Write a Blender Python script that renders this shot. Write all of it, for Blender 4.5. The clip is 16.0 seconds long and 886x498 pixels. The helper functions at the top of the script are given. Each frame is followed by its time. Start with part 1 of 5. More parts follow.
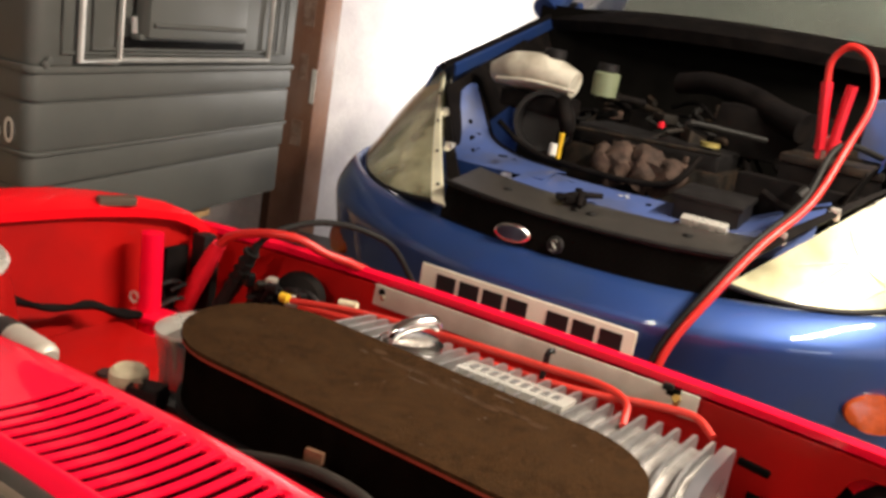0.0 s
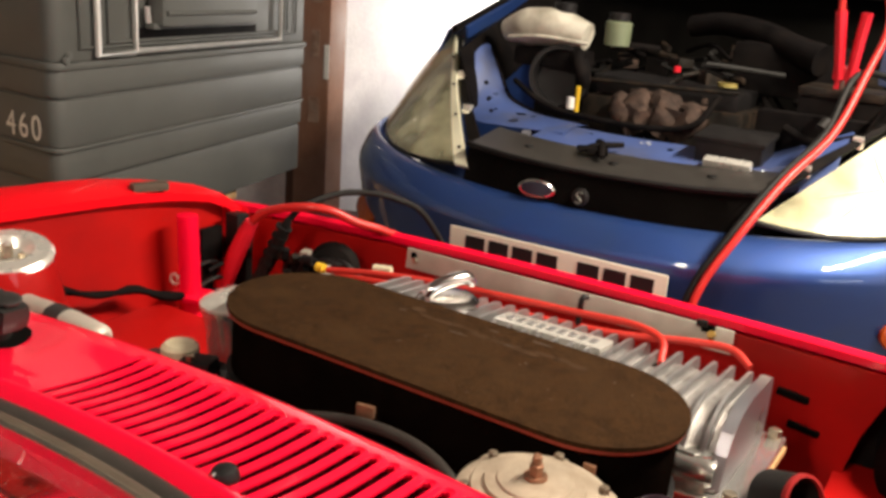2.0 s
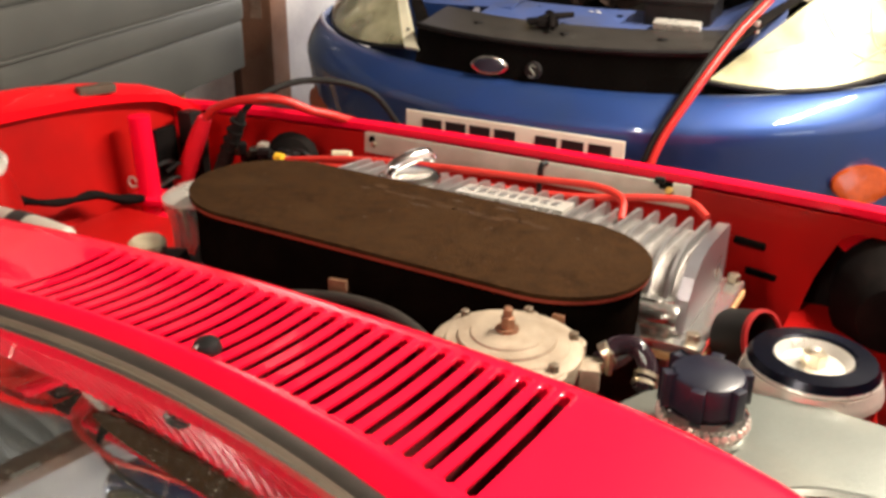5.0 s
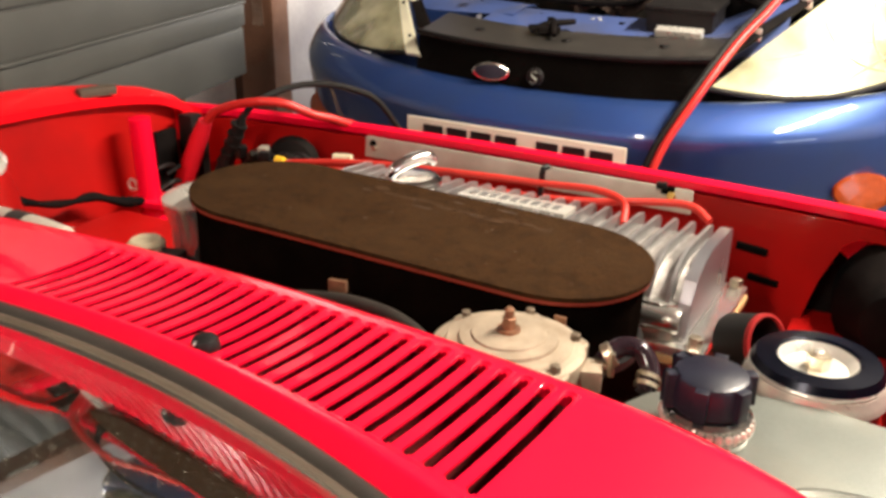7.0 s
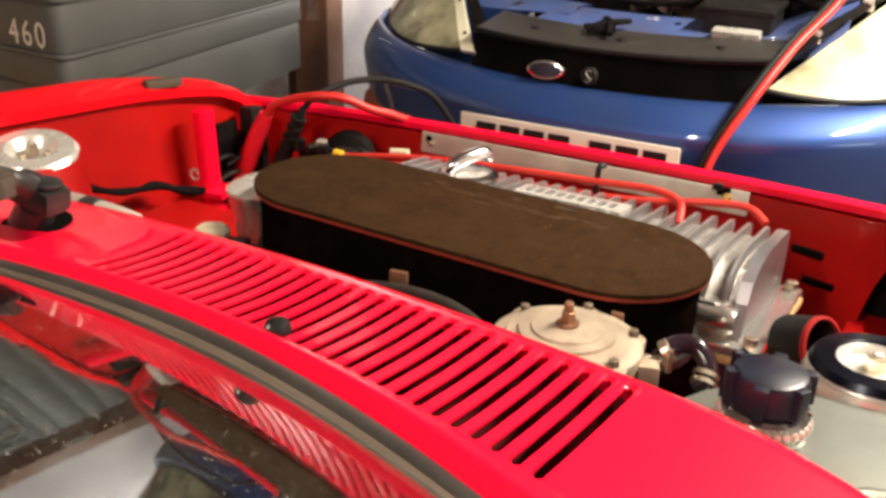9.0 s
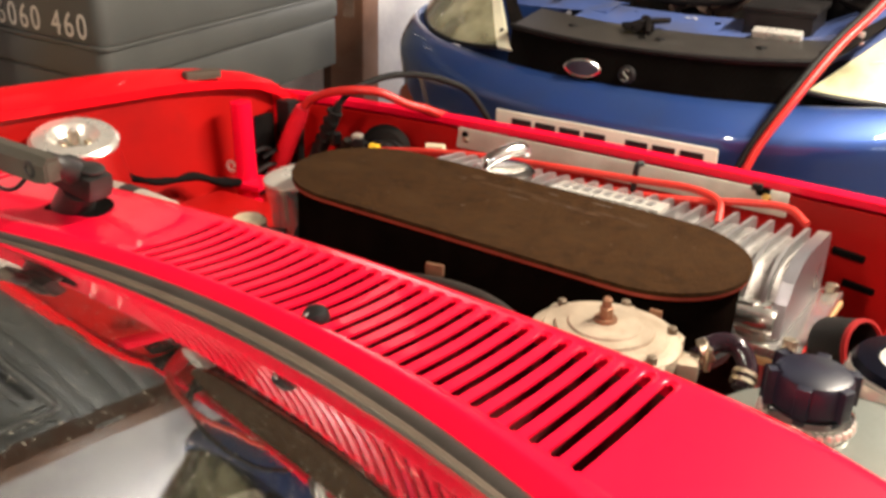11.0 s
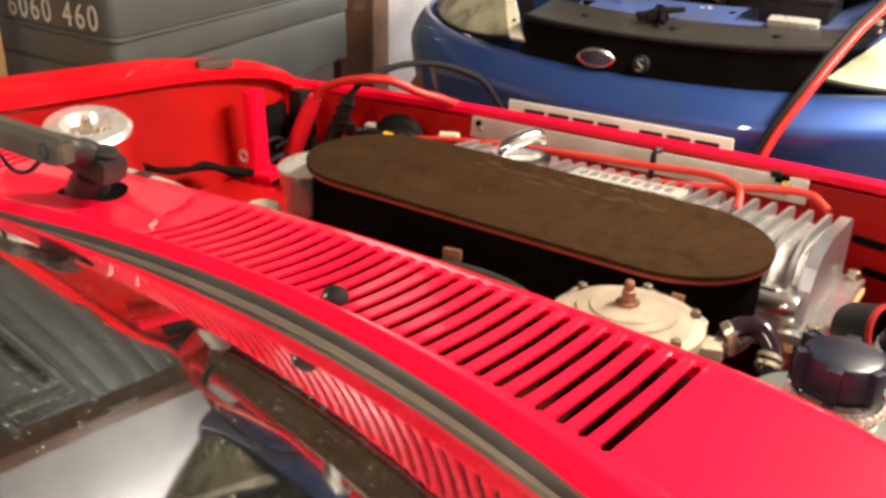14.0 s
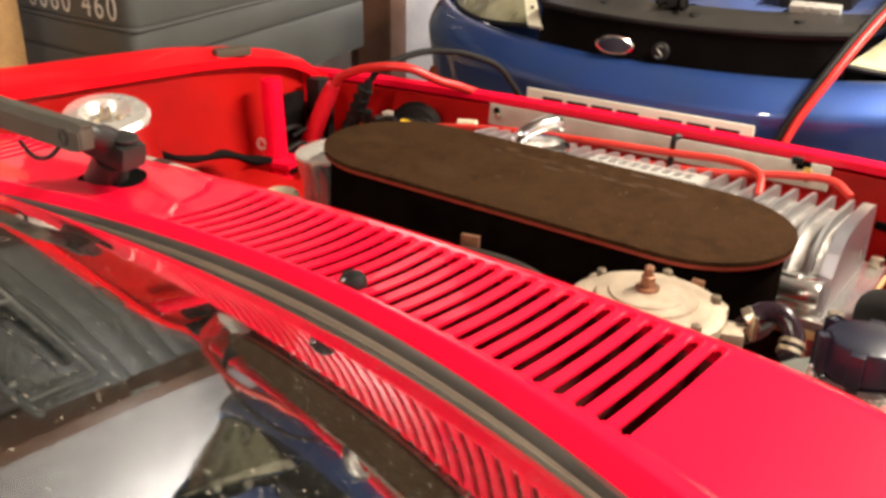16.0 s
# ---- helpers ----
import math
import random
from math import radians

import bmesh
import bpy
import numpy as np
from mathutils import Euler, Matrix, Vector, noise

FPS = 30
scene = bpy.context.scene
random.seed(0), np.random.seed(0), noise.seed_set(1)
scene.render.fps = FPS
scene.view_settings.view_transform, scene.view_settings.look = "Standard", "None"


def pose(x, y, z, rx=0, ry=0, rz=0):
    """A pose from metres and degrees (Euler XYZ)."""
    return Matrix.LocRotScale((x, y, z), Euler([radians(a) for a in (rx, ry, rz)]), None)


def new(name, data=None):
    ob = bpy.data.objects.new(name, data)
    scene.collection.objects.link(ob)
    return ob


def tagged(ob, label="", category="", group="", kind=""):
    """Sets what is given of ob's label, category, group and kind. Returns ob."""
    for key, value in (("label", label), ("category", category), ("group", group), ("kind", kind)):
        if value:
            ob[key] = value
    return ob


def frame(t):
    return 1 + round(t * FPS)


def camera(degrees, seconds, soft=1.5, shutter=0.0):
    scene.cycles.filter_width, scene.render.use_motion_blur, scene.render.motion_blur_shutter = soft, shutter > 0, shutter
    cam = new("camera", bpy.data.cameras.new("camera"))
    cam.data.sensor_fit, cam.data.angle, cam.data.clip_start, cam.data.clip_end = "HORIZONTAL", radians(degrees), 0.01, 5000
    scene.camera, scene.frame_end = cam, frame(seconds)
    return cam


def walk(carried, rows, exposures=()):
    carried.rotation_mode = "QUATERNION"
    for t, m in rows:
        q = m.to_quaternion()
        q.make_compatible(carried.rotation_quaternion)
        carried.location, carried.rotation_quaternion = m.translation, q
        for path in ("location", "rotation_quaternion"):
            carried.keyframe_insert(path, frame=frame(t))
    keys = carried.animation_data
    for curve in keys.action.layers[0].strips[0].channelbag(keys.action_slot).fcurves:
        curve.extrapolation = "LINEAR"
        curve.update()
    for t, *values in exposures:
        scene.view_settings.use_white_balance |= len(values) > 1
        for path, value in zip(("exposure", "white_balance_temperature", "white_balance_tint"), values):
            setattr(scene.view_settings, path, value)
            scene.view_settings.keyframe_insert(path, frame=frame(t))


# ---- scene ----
cam = camera(52.50, 16.0, soft=3.3)
ROWS = [
    (0.0, 0.8106, -1.2231, 1.2381, 75.261, -9.028, 32.205),
    (0.5, 0.8083, -1.2268, 1.2303, 74.653, -7.344, 32.247),
    (1.0, 0.8036, -1.2269, 1.2221, 74.389, -6.436, 32.226),
    (1.5, 0.8024, -1.2325, 1.2204, 74.203, -6.066, 32.264),
    (2.0, 0.8217, -1.2520, 1.2302, 73.234, -4.131, 32.495),
    (2.5, 0.8362, -1.2695, 1.2380, 72.986, -2.823, 30.945),
    (3.0, 0.8386, -1.2750, 1.2347, 72.309, -1.313, 29.526),
    (3.5, 0.8329, -1.2739, 1.2179, 68.771, -0.568, 28.915),
    (4.0, 0.8314, -1.2735, 1.2161, 66.540, -0.304, 28.946),
    (6.5, 0.8345, -1.2637, 1.1970, 67.278, -0.950, 28.190),
    (7.0, 0.8303, -1.2681, 1.1971, 67.390, -0.937, 28.752),
    (7.5, 0.8268, -1.2681, 1.1943, 67.539, -0.967, 29.427),
    (8.0, 0.8239, -1.2792, 1.1991, 67.317, -1.032, 30.251),
    (8.5, 0.8245, -1.2871, 1.1991, 67.266, -1.081, 31.054),
    (9.0, 0.8239, -1.2942, 1.2010, 67.147, -1.233, 31.784),
    (11.5, 0.8143, -1.2987, 1.1917, 67.038, -1.601, 34.073),
    (12.0, 0.8114, -1.2988, 1.1901, 66.940, -1.570, 34.065),
    (12.5, 0.8093, -1.2980, 1.1849, 66.999, -1.547, 34.089),
    (13.0, 0.8074, -1.2981, 1.1805, 67.053, -1.442, 34.088),
    (13.5, 0.8062, -1.2986, 1.1767, 67.123, -1.391, 34.118),
    (14.0, 0.8060, -1.2985, 1.1760, 66.911, -1.338, 34.398),
    (14.5, 0.8052, -1.2996, 1.1757, 66.702, -1.303, 34.620),
    (15.0, 0.8054, -1.2995, 1.1748, 66.529, -1.180, 34.894),
    (15.5, 0.8050, -1.2974, 1.1707, 66.474, -1.036, 35.173),
    (16.0, 0.8052, -1.2982, 1.1702, 66.313, -0.865, 35.412),
]
walk(cam, [(t, pose(x, y, z, rx, ry, rz)) for t, x, y, z, rx, ry, rz in ROWS], [(0.0, -0.22), (0.5, -0.28), (1.5, -0.22), (2.5, -0.15), (3.5, 0.03), (9.0, 0.06), (12.0, 0.19), (16.0, 0.22)])

# ---- world and lamps ----
world = bpy.data.worlds.new("world")
world.use_nodes = True
world.node_tree.nodes["Background"].inputs[0].default_value = (0.75, 0.8, 0.9, 1)
world.node_tree.nodes["Background"].inputs[1].default_value = 0.02
scene.world = world
WARM = (1.0, 0.885, 0.735)


def area_lamp(name, m, sx, sy, watts, colour):
    data = bpy.data.lights.new(name, "AREA")
    data.shape, data.size, data.size_y, data.energy, data.color = "RECTANGLE", sx, sy, watts, colour
    ob = new(name, data)
    ob.matrix_world = m
    return ob


# each fitting has two tubes, which throw their light down and to either side
# the second fitting is assumed, out of view, as fill from the rear
LAMPS = ((1.45, 0.45, 106), (0.25, -2.65, 36))
for lx, ly, watts in LAMPS:
    for side in (-1, 1):
        area_lamp("tube_lamp", pose(lx + 0.035 * side, ly, 2.365, 0, -42 * side, 0), 0.05, 1.3, watts, WARM)
# an added lamp, out of sight behind the blue car, brightens the white wall
FILL_M = pose(-0.86, 2.72, 0.98, 0, 112, 18)
area_lamp("wall_fill_lamp", FILL_M, 0.10, 0.30, 27, (1.0, 0.94, 0.86))
# grey daylight in the side window
area_lamp("window_daylight", pose(3.56, -2.15, 1.42, 0, 90, 0), 0.66, 1.6, 22, (0.86, 0.93, 1.0))
scene.view_settings.exposure = 0.0

# ---- materials ----
MATS = {}


def material(name, colour, rough=0.5, metal=0.0, vary=0.12, size=25.0, bump=0.0, grain=300.0, coat=0.0, dirt=None, dirt_amount=0.0, dirt_size=6.0, spec=0.5, fleck=0.6):
    """Principled surface with two scales of variation: broad tone and fine grain; dirt is a second colour in blotches."""
    mat = bpy.data.materials.new(name)
    mat.use_nodes = True
    nt = mat.node_tree
    p = nt.nodes["Principled BSDF"]
    tc = nt.nodes.new("ShaderNodeTexCoord")
    n1 = nt.nodes.new("ShaderNodeTexNoise")
    n1.inputs["Scale"].default_value, n1.inputs["Detail"].default_value = size, 6
    n2 = nt.nodes.new("ShaderNodeTexNoise")
    n2.inputs["Scale"].default_value, n2.inputs["Detail"].default_value = grain, 3
    nt.links.new(tc.outputs["Object"], n1.inputs["Vector"])
    nt.links.new(tc.outputs["Object"], n2.inputs["Vector"])
    ramp = nt.nodes.new("ShaderNodeValToRGB")
    ramp.color_ramp.elements[0].position, ramp.color_ramp.elements[1].position = 0.3, 0.7
    ramp.color_ramp.elements[0].color = (*[c * (1 - vary) for c in colour], 1)
    ramp.color_ramp.elements[1].color = (*[min(1, c * (1 + vary)) for c in colour], 1)
    fine = nt.nodes.new("ShaderNodeMath")
    fine.operation, fine.inputs[1].default_value, fine.inputs[2].default_value = "MULTIPLY_ADD", fleck, -fleck / 2
    both = nt.nodes.new("ShaderNodeMath")
    nt.links.new(n2.outputs["Fac"], fine.inputs[0])
    nt.links.new(n1.outputs["Fac"], both.inputs[0])
    nt.links.new(fine.outputs["Value"], both.inputs[1])
    nt.links.new(both.outputs["Value"], ramp.inputs["Fac"])
    out = ramp.outputs["Color"]
    if dirt:
        n3 = nt.nodes.new("ShaderNodeTexNoise")
        n3.inputs["Scale"].default_value, n3.inputs["Detail"].default_value = dirt_size, 8
        nt.links.new(tc.outputs["Object"], n3.inputs["Vector"])
        r3 = nt.nodes.new("ShaderNodeMapRange")
        r3.inputs["From Min"].default_value, r3.inputs["From Max"].default_value = 0.45, 0.7
        r3.inputs["To Max"].default_value = dirt_amount
        nt.links.new(n3.outputs["Fac"], r3.inputs["Value"])
        mix = nt.nodes.new("ShaderNodeMix")
        mix.data_type = "RGBA"
        nt.links.new(r3.outputs["Result"], mix.inputs["Factor"])
        nt.links.new(out, mix.inputs["A"])
        mix.inputs["B"].default_value = (*dirt, 1)
        out = mix.outputs["Result"]
    nt.links.new(out, p.inputs["Base Color"])
    mr = nt.nodes.new("ShaderNodeMapRange")
    mr.inputs["To Min"].default_value, mr.inputs["To Max"].default_value = max(0.02, rough * 0.75), min(1, rough * 1.25)
    nt.links.new(n1.outputs["Fac"], mr.inputs["Value"])
    nt.links.new(mr.outputs["Result"], p.inputs["Roughness"])
    p.inputs["Metallic"].default_value = metal
    p.inputs["Specular IOR Level"].default_value = spec
    p.inputs["Coat Weight"].default_value = coat
    p.inputs["Coat Roughness"].default_value = 0.035
    if bump:
        b = nt.nodes.new("ShaderNodeBump")
        b.inputs["Strength"].default_value, b.inputs["Distance"].default_value = bump, 0.002
        nt.links.new(n2.outputs["Fac"], b.inputs["Height"])
        nt.links.new(b.outputs["Normal"], p.inputs["Normal"])
    MATS[name] = mat
    return mat


def glass(name, colour, rough=0.02):
    mat = bpy.data.materials.new(name)
    mat.use_nodes = True
    p = mat.node_tree.nodes["Principled BSDF"]
    p.inputs["Base Color"].default_value = (*colour, 1)
    p.inputs["Roughness"].default_value = rough
    p.inputs["Transmission Weight"].default_value = 1.0
    p.inputs["IOR"].default_value = 1.50
    MATS[name] = mat
    return mat


# body red again; the hue light gives the wings is put into this copy
WING_RED_LIT = material("wing_red_lit", (0.80, 0.003, 0.010), 0.5, 0, 0.05, 5, 0.15, 9, 0.14, spec=0.08)
RED = material("red_paint", (0.88, 0.003, 0.034), 0.5, 0, 0.04, 5, 0.6, 9, 0.95, spec=0.06)
# body red darkened for the bay: part of its shade is in the colour
RED_BAY_SHADED = material("red_bay_shaded", (0.42, 0.004, 0.003), 0.5, 0, 0.08, 8, 0.03, 500, 0.25, (0.22, 0.006, 0.006), 0.45, 7, spec=0.2)
# plenum red darkened to maroon: the shade under the slots is in it
PLENUM_SHADE = material("plenum_red_shaded", (0.055, 0.003, 0.003), 0.8, 0, 0.2, 12, spec=0.1)
STRUT = material("bright_strut_plate", (0.80, 0.77, 0.70), 0.28, 0.6, 0.08, 20, 0.1, 300)
FILLER = material("dull_filler", (0.62, 0.55, 0.42), 0.3, 0.7, 0.1, 20)
BOLT = material("dark_bolt", (0.15, 0.115, 0.08), 0.45, 0.4, 0.3, 90, 0.2, 700)
BLUE = material("blue_paint", (0.026, 0.070, 0.26), 0.47, 0.62, 0.08, 4, 0.02, 1200, 1.0, (0.05, 0.085, 0.18), 0.35, 7)
BLUE_BAY = material("blue_bay_paint", (0.056, 0.092, 0.255), 0.5, 0.0, 0.10, 12, 0.03, 600, 0.1, (0.07, 0.07, 0.08), 0.6, 10)
ALLOY = material("cast_alloy", (0.47, 0.46, 0.455), 0.34, 0.8, 0.12, 30, 0.25, 700)
VALLEY = material("dull_cast_alloy", (0.42, 0.40, 0.38), 0.38, 0.8, 0.15, 30, 0.2, 500, 0, (0.16, 0.14, 0.12), 0.5, 40)
POLISHED = material("polished_alloy", (0.80, 0.78, 0.73), 0.20, 0.9, 0.06, 30, 0.06, 500)
CHROME = material("chrome", (0.86, 0.85, 0.83), 0.13, 1.0, 0.03, 20)
BRASS = material("tarnished_brass", (0.34, 0.22, 0.06), 0.4, 0.8, 0.2, 60, 0.1, 700)
ZINC = material("zinc_bolt", (0.62, 0.55, 0.42), 0.35, 1.0, 0.2, 80, 0.1, 900)
COPPER = material("coppery_nut", (0.30, 0.155, 0.09), 0.5, 0.7, 0.2, 90)
DOME = material("weathered_casting", (0.40, 0.325, 0.24), 0.55, 0.35, 0.14, 40, 0.5, 600, 0, (0.25, 0.19, 0.13), 0.6, 35)
FOAM = material("dusty_brown_lid", (0.0325, 0.0156, 0.0062), 0.9, 0.0, 0.36, 60, 0.9, 480, 0, (0.048, 0.0250, 0.0105), 0.55, 13, spec=0.04, fleck=1.5)
SCUFF = material("pale_scuff", (0.056, 0.032, 0.018), 0.8, 0, 0.2, 60)
SMEAR = material("rubbed_print", (0.049, 0.0265, 0.0140), 0.85, 0, 0.3, 90, 0.4, 900, spec=0.04)
FOAM_RED = material("orange_seal", (0.22, 0.023, 0.008), 0.6, 0, 0.15, 60, 0.2, 900)
BLACK = material("black_plastic", (0.009, 0.008, 0.008), 0.5, 0, 0.3, 30, 0.15, 700, spec=0.3)
BLACK_SIDE = material("black_filter_body", (0.004, 0.0025, 0.0018), 0.75, 0, 0.3, 30, 0.3, 500, spec=0.0)
TRIM = material("matt_trim", (0.034, 0.031, 0.028), 0.34, 0, 0.2, 30, 0.2, 900, spec=0.4)
RIM = material("dull_red_rim", (0.30, 0.014, 0.014), 0.45, 0, 0.2, 30)
SEAL_DARK = material("black_windscreen_rubber", (0.036, 0.031, 0.027), 0.34, 0, 0.2, 30, 0.1, 600, spec=0.4)
RUBBER = material("black_rubber", (0.010, 0.009, 0.008), 0.6, 0, 0.25, 40, 0.2, 600, spec=0.22)
# black rubber and plastic, and flat black where shade fills a gap
BLACK_SHADE = material("black_and_shade", (0.006, 0.005, 0.005), 0.7, 0, 0.4, 30, 0.3, 300, 0, (0.016, 0.012, 0.010), 0.5, 20, spec=0.06)
SEAL = material("windscreen_rubber", (0.085, 0.064, 0.046), 0.55, 0, 0.15, 30, 0.1, 600, 0, (0.085, 0.068, 0.05), 0.4, 20, spec=0.3)
GRIME = material("oily_grime", (0.011, 0.009, 0.007), 0.55, 0, 0.5, 30, 0.5, 200, 0, (0.06, 0.035, 0.02), 0.5, 25, spec=0.25)
RUST = material("rusty_iron", (0.045, 0.030, 0.024), 0.75, 0.2, 0.45, 40, 0.8, 250, 0, (0.12, 0.075, 0.055), 0.6, 30, spec=0.2)
CABLE_RED = material("red_cable", (0.58, 0.030, 0.020), 0.4, 0, 0.06, 20, 0.05, 600)
LEAD_RED = material("red_lead", (0.56, 0.022, 0.018), 0.38, 0, 0.08, 20, 0.05, 600)
GRIP_RED = material("red_grip", (0.72, 0.012, 0.028), 0.4, 0, 0.08, 20, 0.05, 600)
BRACKET = material("bare_steel", (0.60, 0.55, 0.47), 0.45, 0.3, 0.10, 18, 0.15, 500, 0, (0.3, 0.24, 0.17), 0.4, 14)
NAVY = material("navy_cap", (0.011, 0.012, 0.024), 0.38, 0, 0.15, 30, 0.12, 500)
END_ALLOY = material("polished_end", (0.40, 0.39, 0.42), 0.30, 0.85, 0.06, 12, 0.0, 500)
BRUSHED = material("brushed_aluminium", (0.185, 0.20, 0.18), 0.40, 0.6, 0.10, 8, 0.15, 500, 0, (0.27, 0.265, 0.22), 0.4, 14)
WIPER = material("wiper_grey", (0.092, 0.083, 0.064), 0.42, 0.3, 0.15, 30, 0.1, 500)
WIPER_DARK = material("wiper_dark", (0.024, 0.0225, 0.021), 0.42, 0, 0.2, 30, 0.1, 500)
CREAM = material("cream_plastic", (0.66, 0.60, 0.42), 0.5, 0, 0.10, 30, 0.1, 400, 0, (0.35, 0.26, 0.13), 0.5, 25)
TANK = material("yellowed_plastic", (0.56, 0.53, 0.44), 0.5, 0, 0.12, 20, 0.1, 400, 0, (0.20, 0.16, 0.10), 0.7, 16)
DULL_YELLOW = material("faded_yellow", (0.35, 0.28, 0.08), 0.6, 0, 0.2, 30)
GREENISH = material("green_bottle", (0.17, 0.20, 0.12), 0.45, 0, 0.12, 20)
YELLOW = material("yellow_plastic", (0.80, 0.50, 0.03), 0.45, 0, 0.08, 30)
WHITE = material("white_plastic", (0.78, 0.76, 0.70), 0.45, 0, 0.06, 30)
PLATE = material("plate_white", (0.80, 0.76, 0.64), 0.4, 0, 0.05, 15, 0.02, 400, 0, (0.5, 0.44, 0.32), 0.25, 12)
INK = material("plate_black", (0.012, 0.012, 0.013), 0.4, 0, 0.1, 30)
GREY_CASE = material("grey_plastic_case", (0.090, 0.091, 0.084), 0.5, 0, 0.08, 6, 0.1, 500, 0, (0.11, 0.11, 0.10), 0.5, 5, spec=0.25)
CASE_METAL = material("case_steel", (0.72, 0.71, 0.68), 0.38, 0.7, 0.1, 20)
CASE_INK = material("case_white_print", (0.66, 0.64, 0.58), 0.6, 0, 0.1, 30)
POST_WOOD = material("brown_post_paint", (0.26, 0.125, 0.075), 0.55, 0, 0.2, 6, 0.3, 120, 0, (0.34, 0.22, 0.17), 0.7, 5)
POST_WORN = material("worn_post_paint", (0.30, 0.20, 0.15), 0.7, 0, 0.3, 30, 0.3, 120, 0, (0.20, 0.10, 0.06), 0.9, 25)
POST_DARK = material("dark_brown_paint", (0.075, 0.028, 0.014), 0.55, 0, 0.2, 8, 0.3, 120)
WALL = material("whitewashed_wall", (0.76, 0.72, 0.72), 0.9, 0, 0.08, 5, 0.9, 60, 0, (0.52, 0.46, 0.51), 0.5, 6.0)
# tone chosen for unseen walls, dark to hold down bounce light
DIM_WALL = material("dark_end_wall", (0.15, 0.135, 0.12), 0.9, 0, 0.12, 2.5, 0.5, 60, 0, (0.12, 0.10, 0.09), 0.5, 2)
FLOOR = material("concrete", (0.11, 0.10, 0.09), 0.85, 0, 0.15, 3, 0.4, 80, 0, (0.09, 0.08, 0.07), 0.6, 1.5)
# unseen ceiling, kept dull so that it bounces little light
CEIL = material("ceiling_board", (0.18, 0.165, 0.145), 0.9, 0, 0.08, 2)
WOOD = material("pale_timber", (0.50, 0.30, 0.13), 0.6, 0, 0.2, 9, 0.2, 150)
AMBER = material("amber_lens", (0.30, 0.042, 0.002), 0.25, 0, 0.15, 60, 0.5, 90, 0.2)
REFLECTOR = material("headlamp_reflector", (0.86, 0.83, 0.64), 0.24, 0.75, 0.06, 10, 0.15, 60)
LAMP_BODY = material("headlamp_bowl", (0.85, 0.82, 0.62), 0.35, 0.2, 0.10, 9, 0.2, 80)
GASKET = material("tan_gasket", (0.42, 0.24, 0.10), 0.6, 0, 0.2, 40, 0.3, 300)
# flat dark for interiors; also stands in for shade in holes and slots
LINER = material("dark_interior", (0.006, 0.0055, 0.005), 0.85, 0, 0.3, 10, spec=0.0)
NAVY_RING = material("navy_anodised_ring", (0.004, 0.005, 0.013), 0.25, 0.6, 0.1, 20)
HOSE_DARK = material("dark_maroon_hose", (0.022, 0.012, 0.017), 0.14, 0, 0.2, 30, 0.1, 300)
GLASS = glass("screen_glass", (0.85, 0.92, 0.88))


def add_dust(mat):
    """Thin grey film and pale specks lying on a pane."""
    nt = mat.node_tree
    p, out = nt.nodes["Principled BSDF"], nt.nodes["Material Output"]
    tc = nt.nodes.new("ShaderNodeTexCoord")
    specks = nt.nodes.new("ShaderNodeTexNoise")
    specks.inputs["Scale"].default_value, specks.inputs["Detail"].default_value = 420, 1
    film = nt.nodes.new("ShaderNodeTexNoise")
    film.inputs["Scale"].default_value, film.inputs["Detail"].default_value = 9, 7
    a, b = nt.nodes.new("ShaderNodeMapRange"), nt.nodes.new("ShaderNodeMapRange")
    for node, ends in ((a, (0.70, 0.80, 0.0, 0.55)), (b, (0.40, 0.75, 0.0, 0.007))):
        for key, value in zip(("From Min", "From Max", "To Min", "To Max"), ends):
            node.inputs[key].default_value = value
    for noise, node in ((specks, a), (film, b)):
        nt.links.new(tc.outputs["Object"], noise.inputs["Vector"])
        nt.links.new(noise.outputs["Fac"], node.inputs["Value"])
    total = nt.nodes.new("ShaderNodeMath")
    total.operation = "MAXIMUM"
    nt.links.new(a.outputs["Result"], total.inputs[0])
    nt.links.new(b.outputs["Result"], total.inputs[1])
    dust = nt.nodes.new("ShaderNodeBsdfDiffuse")
    dust.inputs["Color"].default_value = (0.52, 0.47, 0.38, 1)
    mix = nt.nodes.new("ShaderNodeMixShader")
    nt.links.new(total.outputs["Value"], mix.inputs[0])
    nt.links.new(p.outputs["BSDF"], mix.inputs[1])
    nt.links.new(dust.outputs["BSDF"], mix.inputs[2])
    nt.links.new(mix.outputs["Shader"], out.inputs["Surface"])


add_dust(GLASS)
# olive for lines drawn on the lens, shaded reflector edge included
LENS_STREAK = material("lens_streak", (0.42, 0.40, 0.26), 0.3, 0, 0.15, 20)
# dark blotches stand in for the reflector and reflections in the lens
LENS = material("lamp_lens", (0.54, 0.52, 0.36), 0.20, 0, 0.2, 14, 0.5, 22, 0.8, (0.15, 0.14, 0.08), 0.95, 11)
LENS.node_tree.nodes["Principled BSDF"].inputs["Transmission Weight"].default_value = 0.5

# ---- mesh tools ----


def link(name, me, mat, parent=None, label="", angle=35):
    me.materials.append(mat)
    me.shade_smooth()
    me.set_sharp_from_angle(angle=radians(angle))
    ob = new(name, me)
    if parent is not None:
        ob.parent = parent
        ob.matrix_parent_inverse = parent.matrix_world.inverted()
    return tagged(ob, label) if label else ob


def part(name, bm, mat, parent=None, label="", angle=35):
    """One bmesh as one mesh object under a thing or a part."""
    bmesh.ops.recalc_face_normals(bm, faces=bm.faces)
    me = bpy.data.meshes.new(name)
    bm.to_mesh(me)
    bm.free()
    return link(name, me, mat, parent, label, angle)


def thing(name, x, y, z, label, category, group="", kind=""):
    ob = new(name)
    ob.location = (x, y, z)
    bpy.context.view_layer.update()
    return tagged(ob, label, category, group, kind)


